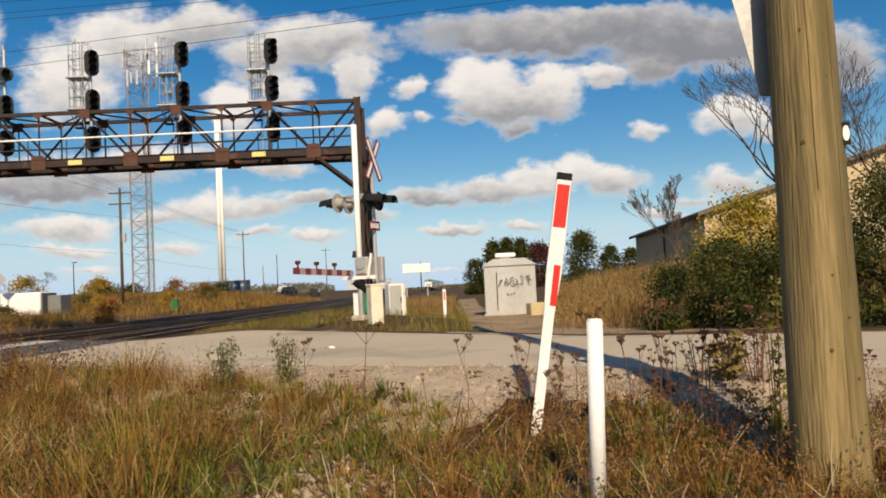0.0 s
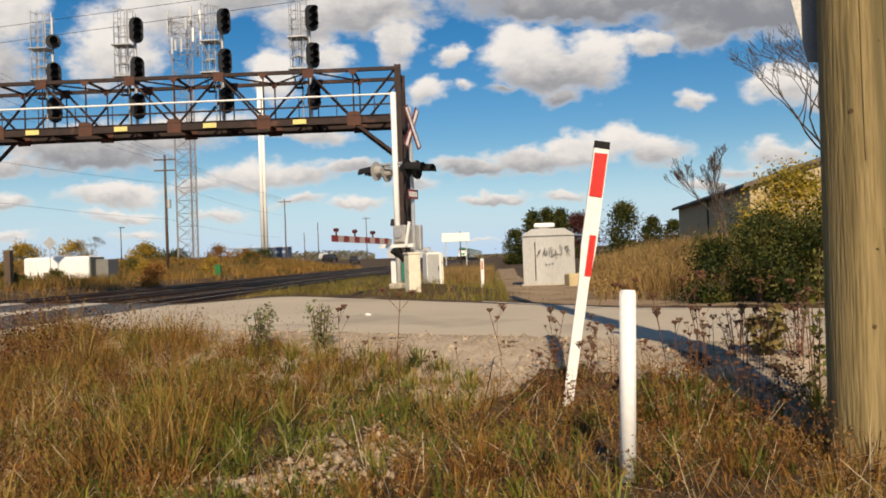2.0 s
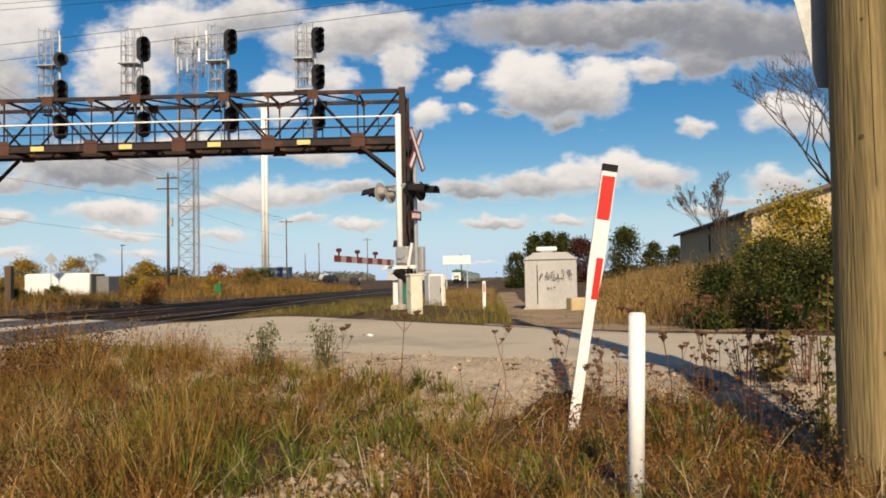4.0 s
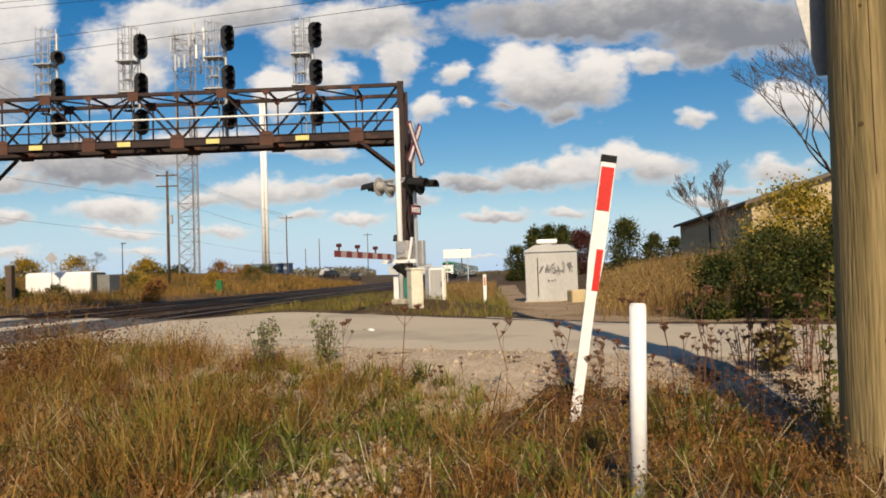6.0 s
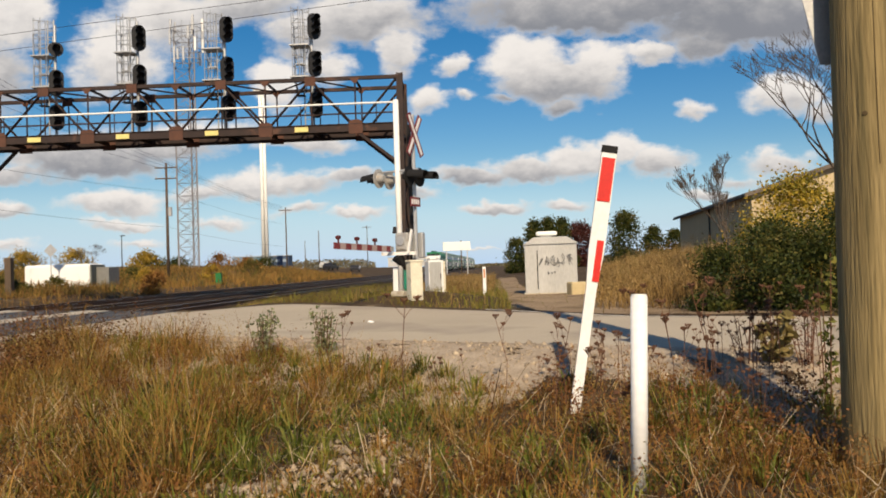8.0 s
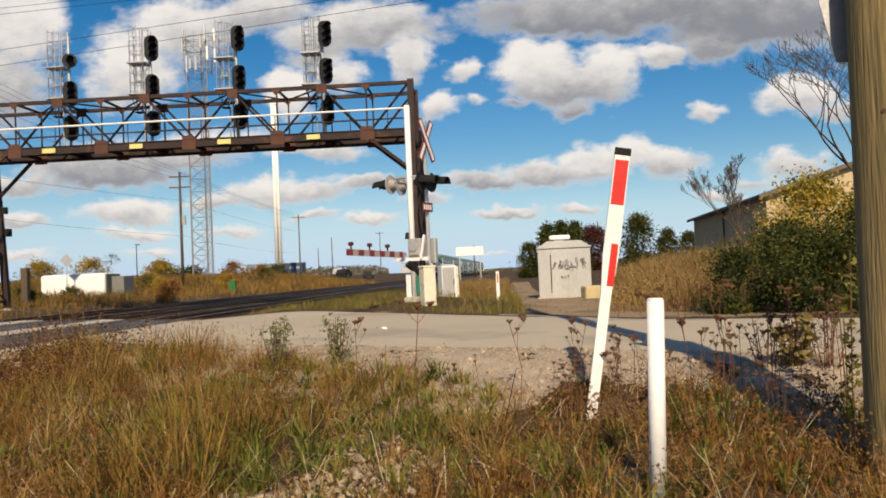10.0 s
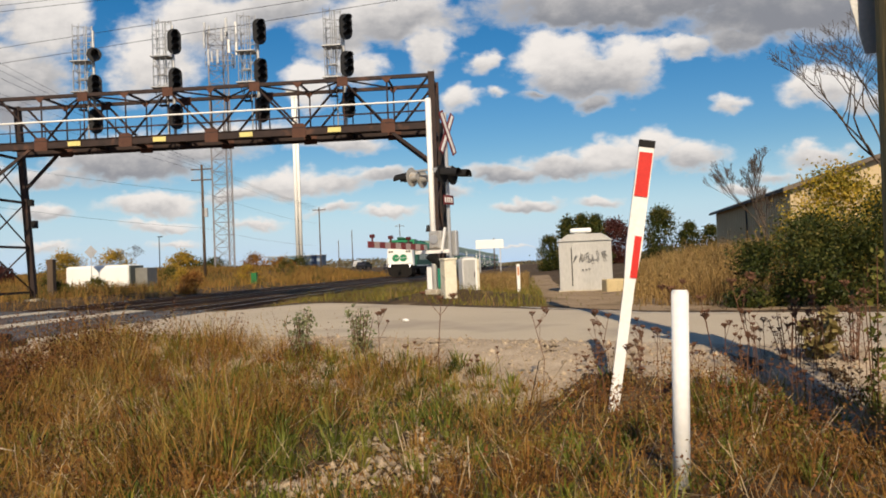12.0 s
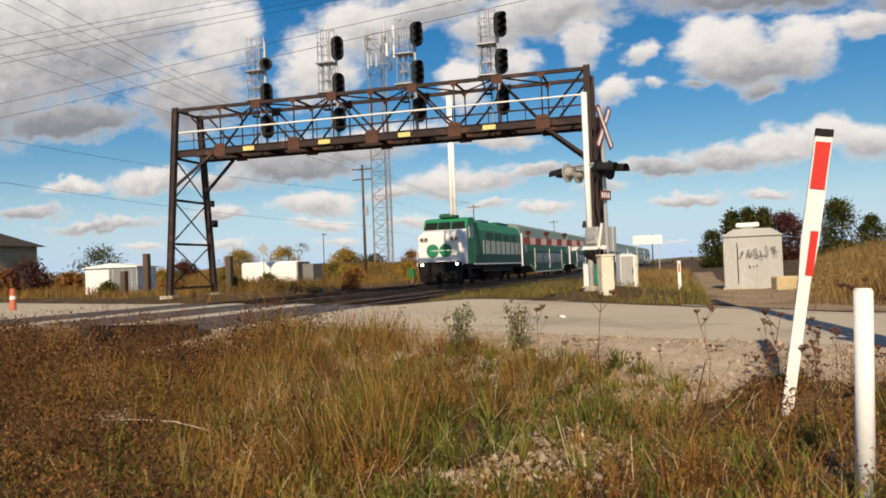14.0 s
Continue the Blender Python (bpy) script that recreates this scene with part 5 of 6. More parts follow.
    n = len(s); ln = rng.normal(0, .2, (n, 2))
    v1, f1 = blades(rng, s, hh, np.full(n, .007), ln, .2)
    t = rng.uniform(.45, 1, (n, 46)); k = np.repeat(np.arange(n), 46); t = t.ravel()
    c = s[k] + np.stack([ln[k, 0] * hh[k] * t ** 1.6, ln[k, 1] * hh[k] * t ** 1.6, hh[k] * t * .98], 1) + rng.normal(0, 1, (len(k), 3)) * (.06 * (1.2 - t) + .015)[:, None]
    v2, f2 = leaves(rng, c, rng.uniform(.01, .03, len(c)))
    stuff(tri_mesh("tall_stems", v1, f1, red), "tall thin reddish weed stems by the road", "weeds")
    stuff(tri_mesh("tall_seed_heads", v2, f2, red), "dark reddish seed heads of tall weeds", "weeds")
    # pale bent straws
    b = scatter(rng, 9500, -14, 6, 3, 13, lambda x, y, r: inside(x, y) & clear(x, y) & (r < .8 * thin(x, y) * (1 - .6 * thicket(x, y))))
    v, f = blades(rng, b, rng.uniform(.2, .55, len(b)), rng.uniform(.0035, .009, len(b)), rng.normal(0, 1.15, (len(b), 2)), .65)
    stuff(tri_mesh("pale_straws", v, f, leafmat("bleached straw", [(.26, .18, .09), (.44, .33, .19), (.55, .45, .31)], .6, .2, 2)), "bleached bent straws lying over the grass", "grass")
    # stones on the bare spots and along the shoulder
    q = scatter(rng, 90000, -14, 8, 4, 15, lambda x, y, r: ((road_q(x, y) > edge(x, y) - .75) & (road_q(x, y) < .12) & (r < .62)) | ((bare_patch(x, y) > .5) & (r < .5)))
    spot = scatter(rng, 16000, -2.0, .1, 5.6, 8.2, lambda x, y, r: r < bare_patch(x, y) ** 1.6 * .34)
    q = np.concatenate([q, spot])
    d = np.array([[1, 0, 0], [-1, 0, 0], [0, 1, 0], [0, -1, 0], [0, 0, 1.0], [0, 0, -.6]])
    tri = np.array([[0, 2, 4], [2, 1, 4], [1, 3, 4], [3, 0, 4], [2, 0, 5], [1, 2, 5], [3, 1, 5], [0, 3, 5]])
    sz = rng.gamma(2.2, .0066, len(q)) + .003
    v = q[:, None, :] + d[None] * sz[:, None, None] * rng.uniform(.55, 1.2, (len(q), 6, 1)) + np.array([0, 0, .022])
    f = (np.arange(len(q)) * 6)[:, None, None] + tri[None]
    stuff(tri_mesh("loose_stones", v.reshape(-1, 3), f.reshape(-1, 3), GRAVEL), "loose pale limestone gravel of the road shoulder", "gravel")


def umbel(seed):
    """A dried wild carrot: bare stem, forking rays and curled dark heads."""
    rg = random.Random(seed)
    e = empty("dried_wild_carrot", label="dead brown wild carrot with curled seed heads", category="dried weed", group="dried wild carrots by the road")
    h = rg.uniform(.62, .95)
    st = B()
    pts = [Vector((0, 0, -.05)), Vector((rg.uniform(-.03, .03), rg.uniform(-.03, .03), h * .5)), Vector((rg.uniform(-.08, .08), rg.uniform(-.06, .06), h))]
    for a, b in zip(pts, pts[1:]):
        tube(st, a, b, .0042, .0034, seg=5)
    tips = [pts[2]]
    for k in range(rg.randint(1, 3)):
        f = rg.uniform(.35, .8)
        a = pts[1].lerp(pts[2], f)
        b = a + Vector((rg.uniform(-.16, .16), rg.uniform(-.1, .1), rg.uniform(.12, .26)))
        tube(st, a, b, .003, .0024, seg=5); tips.append(b)
    part("stem", st, UMB, e)
    for tp in tips:
        hd = B()
        n = rg.randint(14, 20)
        rr = rg.uniform(.022, .042)
        for i in range(n):
            a = math.tau * i / n + rg.uniform(-.2, .2)
            o = rr * rg.uniform(.5, 1.1)
            q = tp + Vector((math.cos(a) * o, math.sin(a) * o, rr * rg.uniform(.9, 1.6)))
            tube(hd, tp, q, .0022, .0022, seg=3, cap=False)
            bmesh.ops.create_icosphere(hd, subdivisions=1, radius=rg.uniform(.006, .010), matrix=Matrix.Translation(q))
        part("seed_head", hd, UMB, e, "curled dark brown seed head")
    return e


UMB = mat("dry dark umbel", (.16, .075, .042), (.10, .05, .03), .9, 0, 20, 90, .2)


def umbels():
    rng = random.Random(5)
    kinds = [umbel(k) for k in range(6)]
    for k in kinds:
        k.matrix_basis = pose(1.4 + .3 * kinds.index(k), 7.6 + .15 * (kinds.index(k) % 3), Hz(1.6, 7.7))
    spots = []
    for _ in range(300):
        x, y = rng.uniform(-.2, 3.4), rng.uniform(5.2, 8.6)
        q = road_q(x, y)
        dens = .8 if x > .7 else .07
        if -4 < q < -.7 and rng.random() < dens and (x - 2.52) ** 2 + (y - 6.05) ** 2 > .3 and (y > 6.7 or rng.random() < .06) and (y > 6.5 or x < 2):
            spots.append((x, y))
    for x, y in spots[:56]:
        s = rng.uniform(.42, .8)
        o = copy_thing(rng.choice(kinds), pose(x, y, Hz(x, y), 0, 0, rng.uniform(0, 360)))
        o.scale = (s, s, s)
    for x, y, s in ((-.55, 8.3, 1.05), (-1.2, 9.0, .8), (.35, 8.2, .8), (-.2, 7.6, .6), (-.9, 8.6, .7)):
        o = copy_thing(rng.choice(kinds), pose(x, y, Hz(x, y), 0, 0, rng.uniform(0, 360)))
        o.scale = (s, s, s)


def leafy_weed(x, y, h, n, cols, label, seed, lsize=.07):
    rg = np.random.RandomState(seed)
    e = empty("tall_weed", x, y, Hz(x, y), label=label, category="weed", group="tall weeds by the pole")
    cs = []
    for k in range(n):
        a = rg.uniform(0, math.tau); r = rg.uniform(0, .16)
        p0 = Vector((r * math.cos(a) * .4, r * math.sin(a) * .4, -.05)); p1 = Vector((r * math.cos(a) * 1.3, r * math.sin(a) * 1.3, h * rg.uniform(.75, 1)))
        part("stem", tube(B(), p0, p1, .006, .003, seg=5), UMB, e)
        for f in np.linspace(.2, 1, 13):
            cs.append(np.array(p0.lerp(p1, f)) + rg.normal(0, .03, 3))
    c = np.repeat(np.array(cs), 3, 0) + rg.normal(0, .02, (len(cs) * 3, 3))
    v, f = leaves(rg, c, rg.uniform(.5, 1.2, len(c)) * lsize, .3)
    tagged(tri_mesh("foliage", v, f, leafmat("weed foliage", cols, .6, .3, 3), e), "")


def branch_mesh(rg, h, spread, depth=5, r=.1, upward=.35, first=.25, lean=(0, 0)):
    """Trunk and limbs as tapered rings joined into tubes: vertices and faces."""
    v, f = [], []

    def limb(p, q, r0, r1, seg):
        d = (q - p).normalized()
        a = d.orthogonal().normalized()
        b = d.cross(a)
        o = len(v)
        for c, rr in ((p, r0), (q, r1)):
            for i in range(seg):
                w = math.tau * i / seg
                v.append(c + (a * math.cos(w) + b * math.sin(w)) * rr)
        for i in range(seg):
            f.append((o + i, o + (i + 1) % seg, o + seg + (i + 1) % seg, o + seg + i))

    def grow(p, d, ln, r, k):
        for i in range(3):
            q = p + d * (ln / 3)
            limb(p, q, max(r * (1 - i / 3 * .35), .005), max(r * (1 - (i + 1) / 3 * .35), .004), 7 if k > 3 else 4)
            p = q
            d = (d + Vector((rg.gauss(0, .12), rg.gauss(0, .12), rg.gauss(.03, .08)))).normalized()
        if k == 0:
            return
        for _ in range(3 if k > depth - 2 else rg.choice((2, 3))):
            a = rg.uniform(0, math.tau)
            n = (d + Vector((math.cos(a), math.sin(a), 0)) * spread * rg.uniform(.6, 1.3) + Vector((0, 0, upward * .4))).normalized()
            grow(p, n, ln * rg.uniform(.62, .82), r * .6, k - 1)
    grow(Vector((0, 0, -.2)), Vector((lean[0], lean[1], 1)).normalized(), h * first, r, depth)
    return v, f


def tree(x, y, top, rad, cols, label, seed, leaf=.12, n=5000, bare=False, low=.15, conic=False, name="tree", clump=45, spread=.75, lean=(0, 0)):
    rg = random.Random(seed)
    rn = np.random.RandomState(seed)
    z = Hz(x, y) - .05
    h = top - z
    e = empty(name, x, y, z, label=label, category="tree" if name == "tree" else name)
    bv, bf = branch_mesh(rg, h, spread, 7 if bare else 3, (.0075 if bare else .022) * h + .014, lean=lean, first=.27 if bare else .25)
    mesh_ob("trunk", bv, bf, BARK, e, True)
    if bare:
        return e
    # crown: clumps of leaves round an uneven body
    cl = max(30, n // clump)
    cc = []
    for _ in range(cl):
        f = rg.random()
        if conic:
            zz = h * (low + (1 - low) * f); rr = rad * (1.02 - f) * math.sqrt(rg.random())
        else:
            zz = h * (low + (1 - low) * (.5 + .5 * math.sin((f - .5) * math.pi))); k = (zz / h - low) / (1 - low)
            rr = rad * math.sqrt(max(.05, 1 - (2 * k - .9) ** 2)) * math.sqrt(rg.uniform(.15, 1)) * rg.uniform(.75, 1.15)
        a = rg.uniform(0, math.tau)
        cc.append((rr * math.cos(a), rr * math.sin(a), zz * rg.uniform(.93, 1.02)))
    cc = np.array(cc)
    k = rn.randint(0, cl, n)
    c = cc[k] + rn.normal(0, 1, (n, 3)) * rad * np.array([.22, .22, .16])
    v, f = leaves(rn, c, rn.uniform(.6, 1.3, n) * leaf)
    tri_mesh("crown", v, f, leafmat("crown leaves", cols, .6, .3, 1.6), e)
    return e


BARK = mat("grey-brown bark", (.10, .075, .055), (.06, .045, .035), .9, 0, 4, 40, .3, stretch=(1, 1, .2))
DKGREEN = [(.008, .015, .004), (.022, .034, .006), (.046, .060, .011), (.085, .085, .017), (.16, .12, .026)]
YELGREEN = [(.08, .085, .014), (.22, .19, .024), (.42, .29, .035), (.52, .34, .04)]
YELLOW = [(.10, .08, .015), (.30, .20, .03), (.45, .30, .04), (.30, .14, .03)]
OLIVE = [(.03, .032, .008), (.075, .075, .016), (.14, .125, .025), (.22, .14, .035)]
ORANGE = [(.10, .05, .02), (.27, .12, .03), (.42, .23, .06)]
MAROON = [(.03, .015, .012), (.08, .025, .02), (.13, .04, .03)]


def trees():
    for i, (x, y, top, r, n) in enumerate(((4.6, 15.7, 1.55, .75, 3600), (5.7, 15.3, 1.95, .95, 5200), (6.9, 15.0, 2.25, 1.1, 6000), (8.2, 14.4, 2.7, 1.2, 6500), (9.6, 14.0, 3.3, 1.4, 7000), (8.9, 15.6, 3.4, 1.3, 6500), (11.0, 13.4, 3.6, 1.5, 6500), (6.2, 17.2, 2.0, 1.0, 4500))):
        tree(x, y, top, r, DKGREEN, "dense dark green roadside bush", 20 + i, .062, n * 2, low=.02, clump=330, name="bush")
    tree(7.4, 19.0, 3.05, 1.2, YELGREEN, "yellowing green shrub with autumn leaves", 31, .075, 9500, low=.2)
    tree(6.5, 18.2, 2.3, .8, YELGREEN, "yellowing green shrub with autumn leaves", 32, .07, 4600, low=.2)
    tree(8.8, 19.6, 2.7, 1.0, YELGREEN, "yellowing green shrub with autumn leaves", 33, .075, 6000, low=.2)
    tree(11.6, 22, 9.6, 1, YELGREEN, "leafless grey deciduous tree with spreading limbs", 34, bare=True, spread=.62, lean=(-.22, 0))
    tree(14.4, 22.5, 8.2, 1, YELGREEN, "leafless grey deciduous tree with spreading limbs", 35, bare=True, spread=.6)
    tree(8.0, 24.5, 4.8, 1, YELGREEN, "slim leafless sapling above the shrubs", 36, bare=True, spread=.28)
    # behind the signal hut
    for i, (x, y, top, r) in enumerate(((6.6, 80, 5.7, 1.5), (8.1, 81, 5.9, 1.5), (9.6, 82, 6.0, 1.4))):
        tree(x, y, top, r, DKGREEN, "dark green conifer beyond the reeds", 40 + i, .24, 6500, conic=True, low=.05)
    tree(11.9, 85, 5.3, 2.0, MAROON, "maroon-leaved autumn tree beyond the reeds", 44, .22, 8000, low=.1)
    tree(5.0, 84, 3.9, 1.4, DKGREEN, "dark green scrub tree", 45, .22, 4500, low=.05)
    tree(10.7, 55, 4.6, 1.25, DKGREEN, "green rounded tree beyond the reeds", 46, .14, 9000, low=.03)
    tree(20.8, 90, 5.0, 1.3, DKGREEN, "small dark round tree", 47, .22, 5000, low=.1)
    tree(23.2, 90, 4.6, 1.3, DKGREEN, "small dark round tree", 48, .22, 5000, low=.1)
    # left side
    for i, (x, y, top, r, c) in enumerate(((-54.3, 95, 4.6, 2.3, YELLOW), (-50.6, 100, 4.8, 2.4, YELLOW), (-37.2, 90, 4.1, 1.6, YELLOW), (-38.4, 121, 4.2, 2.2, ORANGE), (-33.5, 118, 3.4, 1.8, ORANGE),
                                        (-62.6, 78, 5.1, 2.7, DKGREEN), (-45.5, 112, 3.9, 2.5, DKGREEN), (-41.8, 112, 3.6, 2.2, DKGREEN), (-62, 108, 4.5, 3, DKGREEN), (-35.2, 135, 3.9, 2.2, DKGREEN), (-49, 74, 3.0, 1.4, MAROON), (-51.8, 56, 3.2, 1.6, MAROON), (-46.8, 55, 2.0, 1.2, ORANGE), (-53.5, 55, 2.6, 1.3, ORANGE))):
        tree(x, y, top, r, c, "autumn shrub at the edge of the field" if c is not DKGREEN else "green scrub beyond the field", 60 + i, .26, 2300, low=.03, name="shrub")
    for i, (x, y, top, r, c) in enumerate(((-24.5, 62, 1.75, .9, ORANGE), (-27.2, 66, 2.0, 1.0, YELLOW), (-30.0, 70, 2.2, 1.1, OLIVE), (-23.4, 72, 2.2, 1.0, YELLOW), (-26.0, 80, 2.6, 1.2, ORANGE), (-33.5, 57, 1.7, .9, OLIVE),
                                           (-29.4, 56, 1.5, .8, OLIVE), (-36.5, 66, 2.1, 1.1, ORANGE), (-25.5, 92, 3.0, 1.3, OLIVE), (-21.8, 54, 1.4, .7, ORANGE), (-40.5, 60, 1.9, 1.0, OLIVE), (-44.5, 64, 2.3, 1.2, YELLOW), (-27.0, 47, 1.3, .8, OLIVE), (-31.0, 46, 1.4, .8, ORANGE), (-36.4, 46.5, 1.3, .8, OLIVE))):
        tree(x, y, top, r, c, "low autumn bush among the field weeds", 90 + i, .15, 1700, low=.02, name="bush")
    tree(-45.8, 95, 6.3, 1, YELLOW, "leafless grey tree in the field", 80, bare=True, spread=.8)
    tree(-50.6, 54, 5.0, 1, YELLOW, "bare twiggy tree beside the shed", 81, bare=True, spread=.7)
    # a low line of woods along the horizon
    rn = np.random.RandomState(3)
    a = rn.uniform(-1.15, 1.0, 60000)
    d = rn.uniform(380, 520, len(a))
    hgt = 3.0 + 4 * fbm(a * 40, d * .02, .6, 3)
    hgt = hgt * np.where(np.abs(a + .02) < .10, .35, 1)
    c = np.stack([np.sin(a) * d, np.cos(a) * d, rn.uniform(0, 1, len(a)) ** .7 * hgt], 1)
    v, f = leaves(rn, c, rn.uniform(.8, 1.9, len(a)))
    stuff(tri_mesh("distant_woods", v, f, leafmat("far woods", [(.07, .08, .06), (.11, .11, .075), (.17, .13, .07), (.12, .13, .10)], .8, .1, .02)), "low line of autumn woods on the horizon", "woods")


def fields():
    rng = np.random.RandomState(21)
    reed = leafmat("reeds", [(.075, .048, .018), (.18, .105, .036), (.30, .19, .065), (.40, .27, .115), (.15, .125, .035)], .75, .25, .9)
    # reed bank on the far side of the road, with a lane left open
    def bank(x, y, r):
        lane = 3.9 + .16 * (y - 24)
        left = (x > -2.0 + .01 * (y - 30)) & (x < .7 + .035 * (y - 24)) & (y > 26.5)
        return (road_q(x, y) > 7.0) & (((x > lane - .4 * fbm(x, y, .7, 2)) & (y > 16)) | left) & (r < np.where(y < 34, 1, .45))
    b = scatter(rng, 90000, -3, 22, 15, 62, bank)
    h = rng.uniform(.55, 1.35, len(b)) * (.75 + .45 * fbm(b[:, 0], b[:, 1], .8, 8))
    h = h * (.42 + .58 * sm(-.2, 2.4, b[:, 0] - 3.9 - .16 * (b[:, 1] - 24))) * (1 + .12 * sm(6, 10, b[:, 0]))
    v, f = blades(rng, b, h, rng.uniform(.008, .02, len(b)), rng.normal(0, .34, (len(b), 2)), .5)
    stuff(tri_mesh("reed_bank", v, f, reed), "tall straw-coloured reeds on the bank", "reeds")
    k = rng.choice(len(b), 34000)
    c = b[k] + np.stack([rng.normal(0, .12, len(k)), rng.normal(0, .12, len(k)), h[k] * rng.uniform(.3, 1.02, len(k))], 1)
    v, f = leaves(rng, c, rng.uniform(.03, .085, len(c)))
    stuff(tri_mesh("reed_plumes", v, f, reed), "feathery tan reed plumes", "reeds")
    # field beyond the tracks
    field = leafmat("autumn field", [(.05, .05, .015), (.12, .095, .026), (.24, .125, .035), (.33, .185, .048), (.10, .11, .028)], .8, .2, .35)
    b = scatter(rng, 130000, -75, -15, 28, 130, lambda x, y, r: (track_u(x, y) < -7.4) & (road_f(x, y) > 5.5) & (r < .3 + .7 * fbm(x, y, .25, 6)))
    h = rng.uniform(.35, 1.1, len(b)) * (.6 + .6 * fbm(b[:, 0], b[:, 1], .3, 9))
    v, f = blades(rng, b, h, rng.uniform(.00035, .0008, len(b)) * b[:, 1], rng.normal(0, .4, (len(b), 2)), .4)
    stuff(tri_mesh("field_grass", v, f, field), "orange and olive weeds in the field beyond the tracks", "grass")
    # verge between the road and the near track
    verge = leafmat("verge grass", [(.06, .04, .014), (.15, .085, .028), (.13, .14, .022), (.24, .19, .04), (.32, .20, .08)], .75, .25, .5)
    b = scatter(rng, 60000, -12, 4, 14, 48, lambda x, y, r: (road_f(x, y) > 5.05 + .35 * fbm(x, y, 1.5, 3)) & (track_u(x, y) > 7.0) & (x < 1.0 + .03 * (y - 20)) & (r < np.where(y < 30, .9, .35)))
    v, f = blades(rng, b, rng.gamma(4, .045, len(b)), rng.uniform(.008, .02, len(b)), rng.normal(0, .4, (len(b), 2)), .5)
    stuff(tri_mesh("verge_grass", v, f, verge), "short green and brown grass of the verge", "grass")
    b = scatter(rng, 7000, .4, 9, 14, 40, lambda x, y, r: (road_f(x, y) > 5.2) & (r < .25 * fbm(x, y, 1, 3)))
    v, f = blades(rng, b, rng.gamma(4, .03, len(b)), rng.uniform(.006, .016, len(b)), rng.normal(0, .5, (len(b), 2)), .5)
    stuff(tri_mesh("lane_grass", v, f, verge), "sparse grass on the dirt lane", "grass")


meadow(); fields(); umbels(); trees()
leafy_weed(2.70, 7.2, 1.2, 4, [(.04, .045, .012), (.09, .10, .02), (.18, .18, .035), (.36, .28, .06)], "tall dark weed with drooping leaves beside the pole", 2)
leafy_weed(2.76, 8.3, .42, 4, [(.20, .16, .06), (.30, .24, .09), (.38, .29, .12)], "broad-leaved brownish mullein weed", 3, .13)
leafy_weed(-2.42, 10.6, .58, 13, [(.13, .15, .07), (.21, .23, .11), (.29, .29, .15)], "pale green feathery weed by the road", 4, .05)
leafy_weed(-1.65, 10.3, .54, 13, [(.13, .15, .07), (.21, .23, .11), (.29, .29, .15)], "pale green feathery weed by the road", 5, .05)
leafy_weed(2.95, 8.1, .55, 9, [(.16, .085, .06), (.28, .16, .115), (.36, .23, .17)], "pinkish dry feathery weed near the pole", 6, .03)
leafy_weed(2.5, 8.3, .45, 8, [(.16, .085, .06), (.28, .16, .115), (.36, .23, .17)], "pinkish dry feathery weed near the pole", 7, .03)


def small_things():
    pale = mat("bleached twig", (.52, .44, .34), (.40, .33, .25), .8)
    f = empty("fallen_twig", -3.75, 6.38, Hz(-3.75, 6.38) + .24, 4, label="bleached twig with pale seed fluff caught in the weeds", category="twig")
    pts = [(-.46, .03, .03), (-.15, 0, .04), (.15, .02, .02), (.45, -.04, -.03)]
    t = B()
    for a, b in zip(pts, pts[1:]):
        tube(t, a, b, .005, .004, seg=6)
    part("stem", t, pale, f)
    rn = np.random.RandomState(9)
    c = np.array([-.40, .02, .05]) + rn.normal(0, 1, (420, 3)) * np.array([.10, .06, .035])
    v, q = leaves(rn, c, rn.uniform(.006, .018, 420))
    tagged(tri_mesh("seed_fluff", v, q, leafmat("pale fluff", [(.45, .38, .32), (.62, .56, .5)], .8, .3, 3), f), kind="stuff")
    x, y = -1.59, 14.15
    p = empty("paper_scrap", x, y, Hz(x, y) + .02, 30, label="crumpled white paper scrap lying on the road", category="litter")
    b = B(); bmesh.ops.create_icosphere(b, subdivisions=2, radius=.055)
    for w in b.verts:
        w.co *= 1 + .4 * noise.noise(w.co * 14); w.co.z = w.co.z * .5 + .012
    part("paper", b, CLEANWHITE, p)


small_things()


# ---- the train ----
TGREEN = mat("green train enamel", (.014, .20, .088), (.012, .17, .075), .5, 0, 1, 20, .02)
TDARK = mat("dark green train enamel", (.012, .085, .050), (.010, .070, .042), .6, 0, 1, 20, .02)
TWHITE = mat("white train enamel", (.80, .81, .80), (.74, .75, .73), .35, 0, .8, 20, .03, stain=(.55, .54, .50), stain_scale=1.2, stain_at=.66)
TGREY = mat("pale grey train panels", (.58, .58, .50), (.48, .48, .42), .5, 0, 1, 20, .03)
TBLACK = mat("sooty underframe", (.007, .0065, .006), (.012, .010, .009), .95, 0, 3, 25, .2)
TGLASS = mat("dark tinted glass", (.010, .016, .014), (.008, .012, .011), .25, 0, 1, 10, 0)
HEADLAMP = mat("lit headlamp", (1, .95, .85), (1, .95, .85), .3, glow=6.0, bump=0)


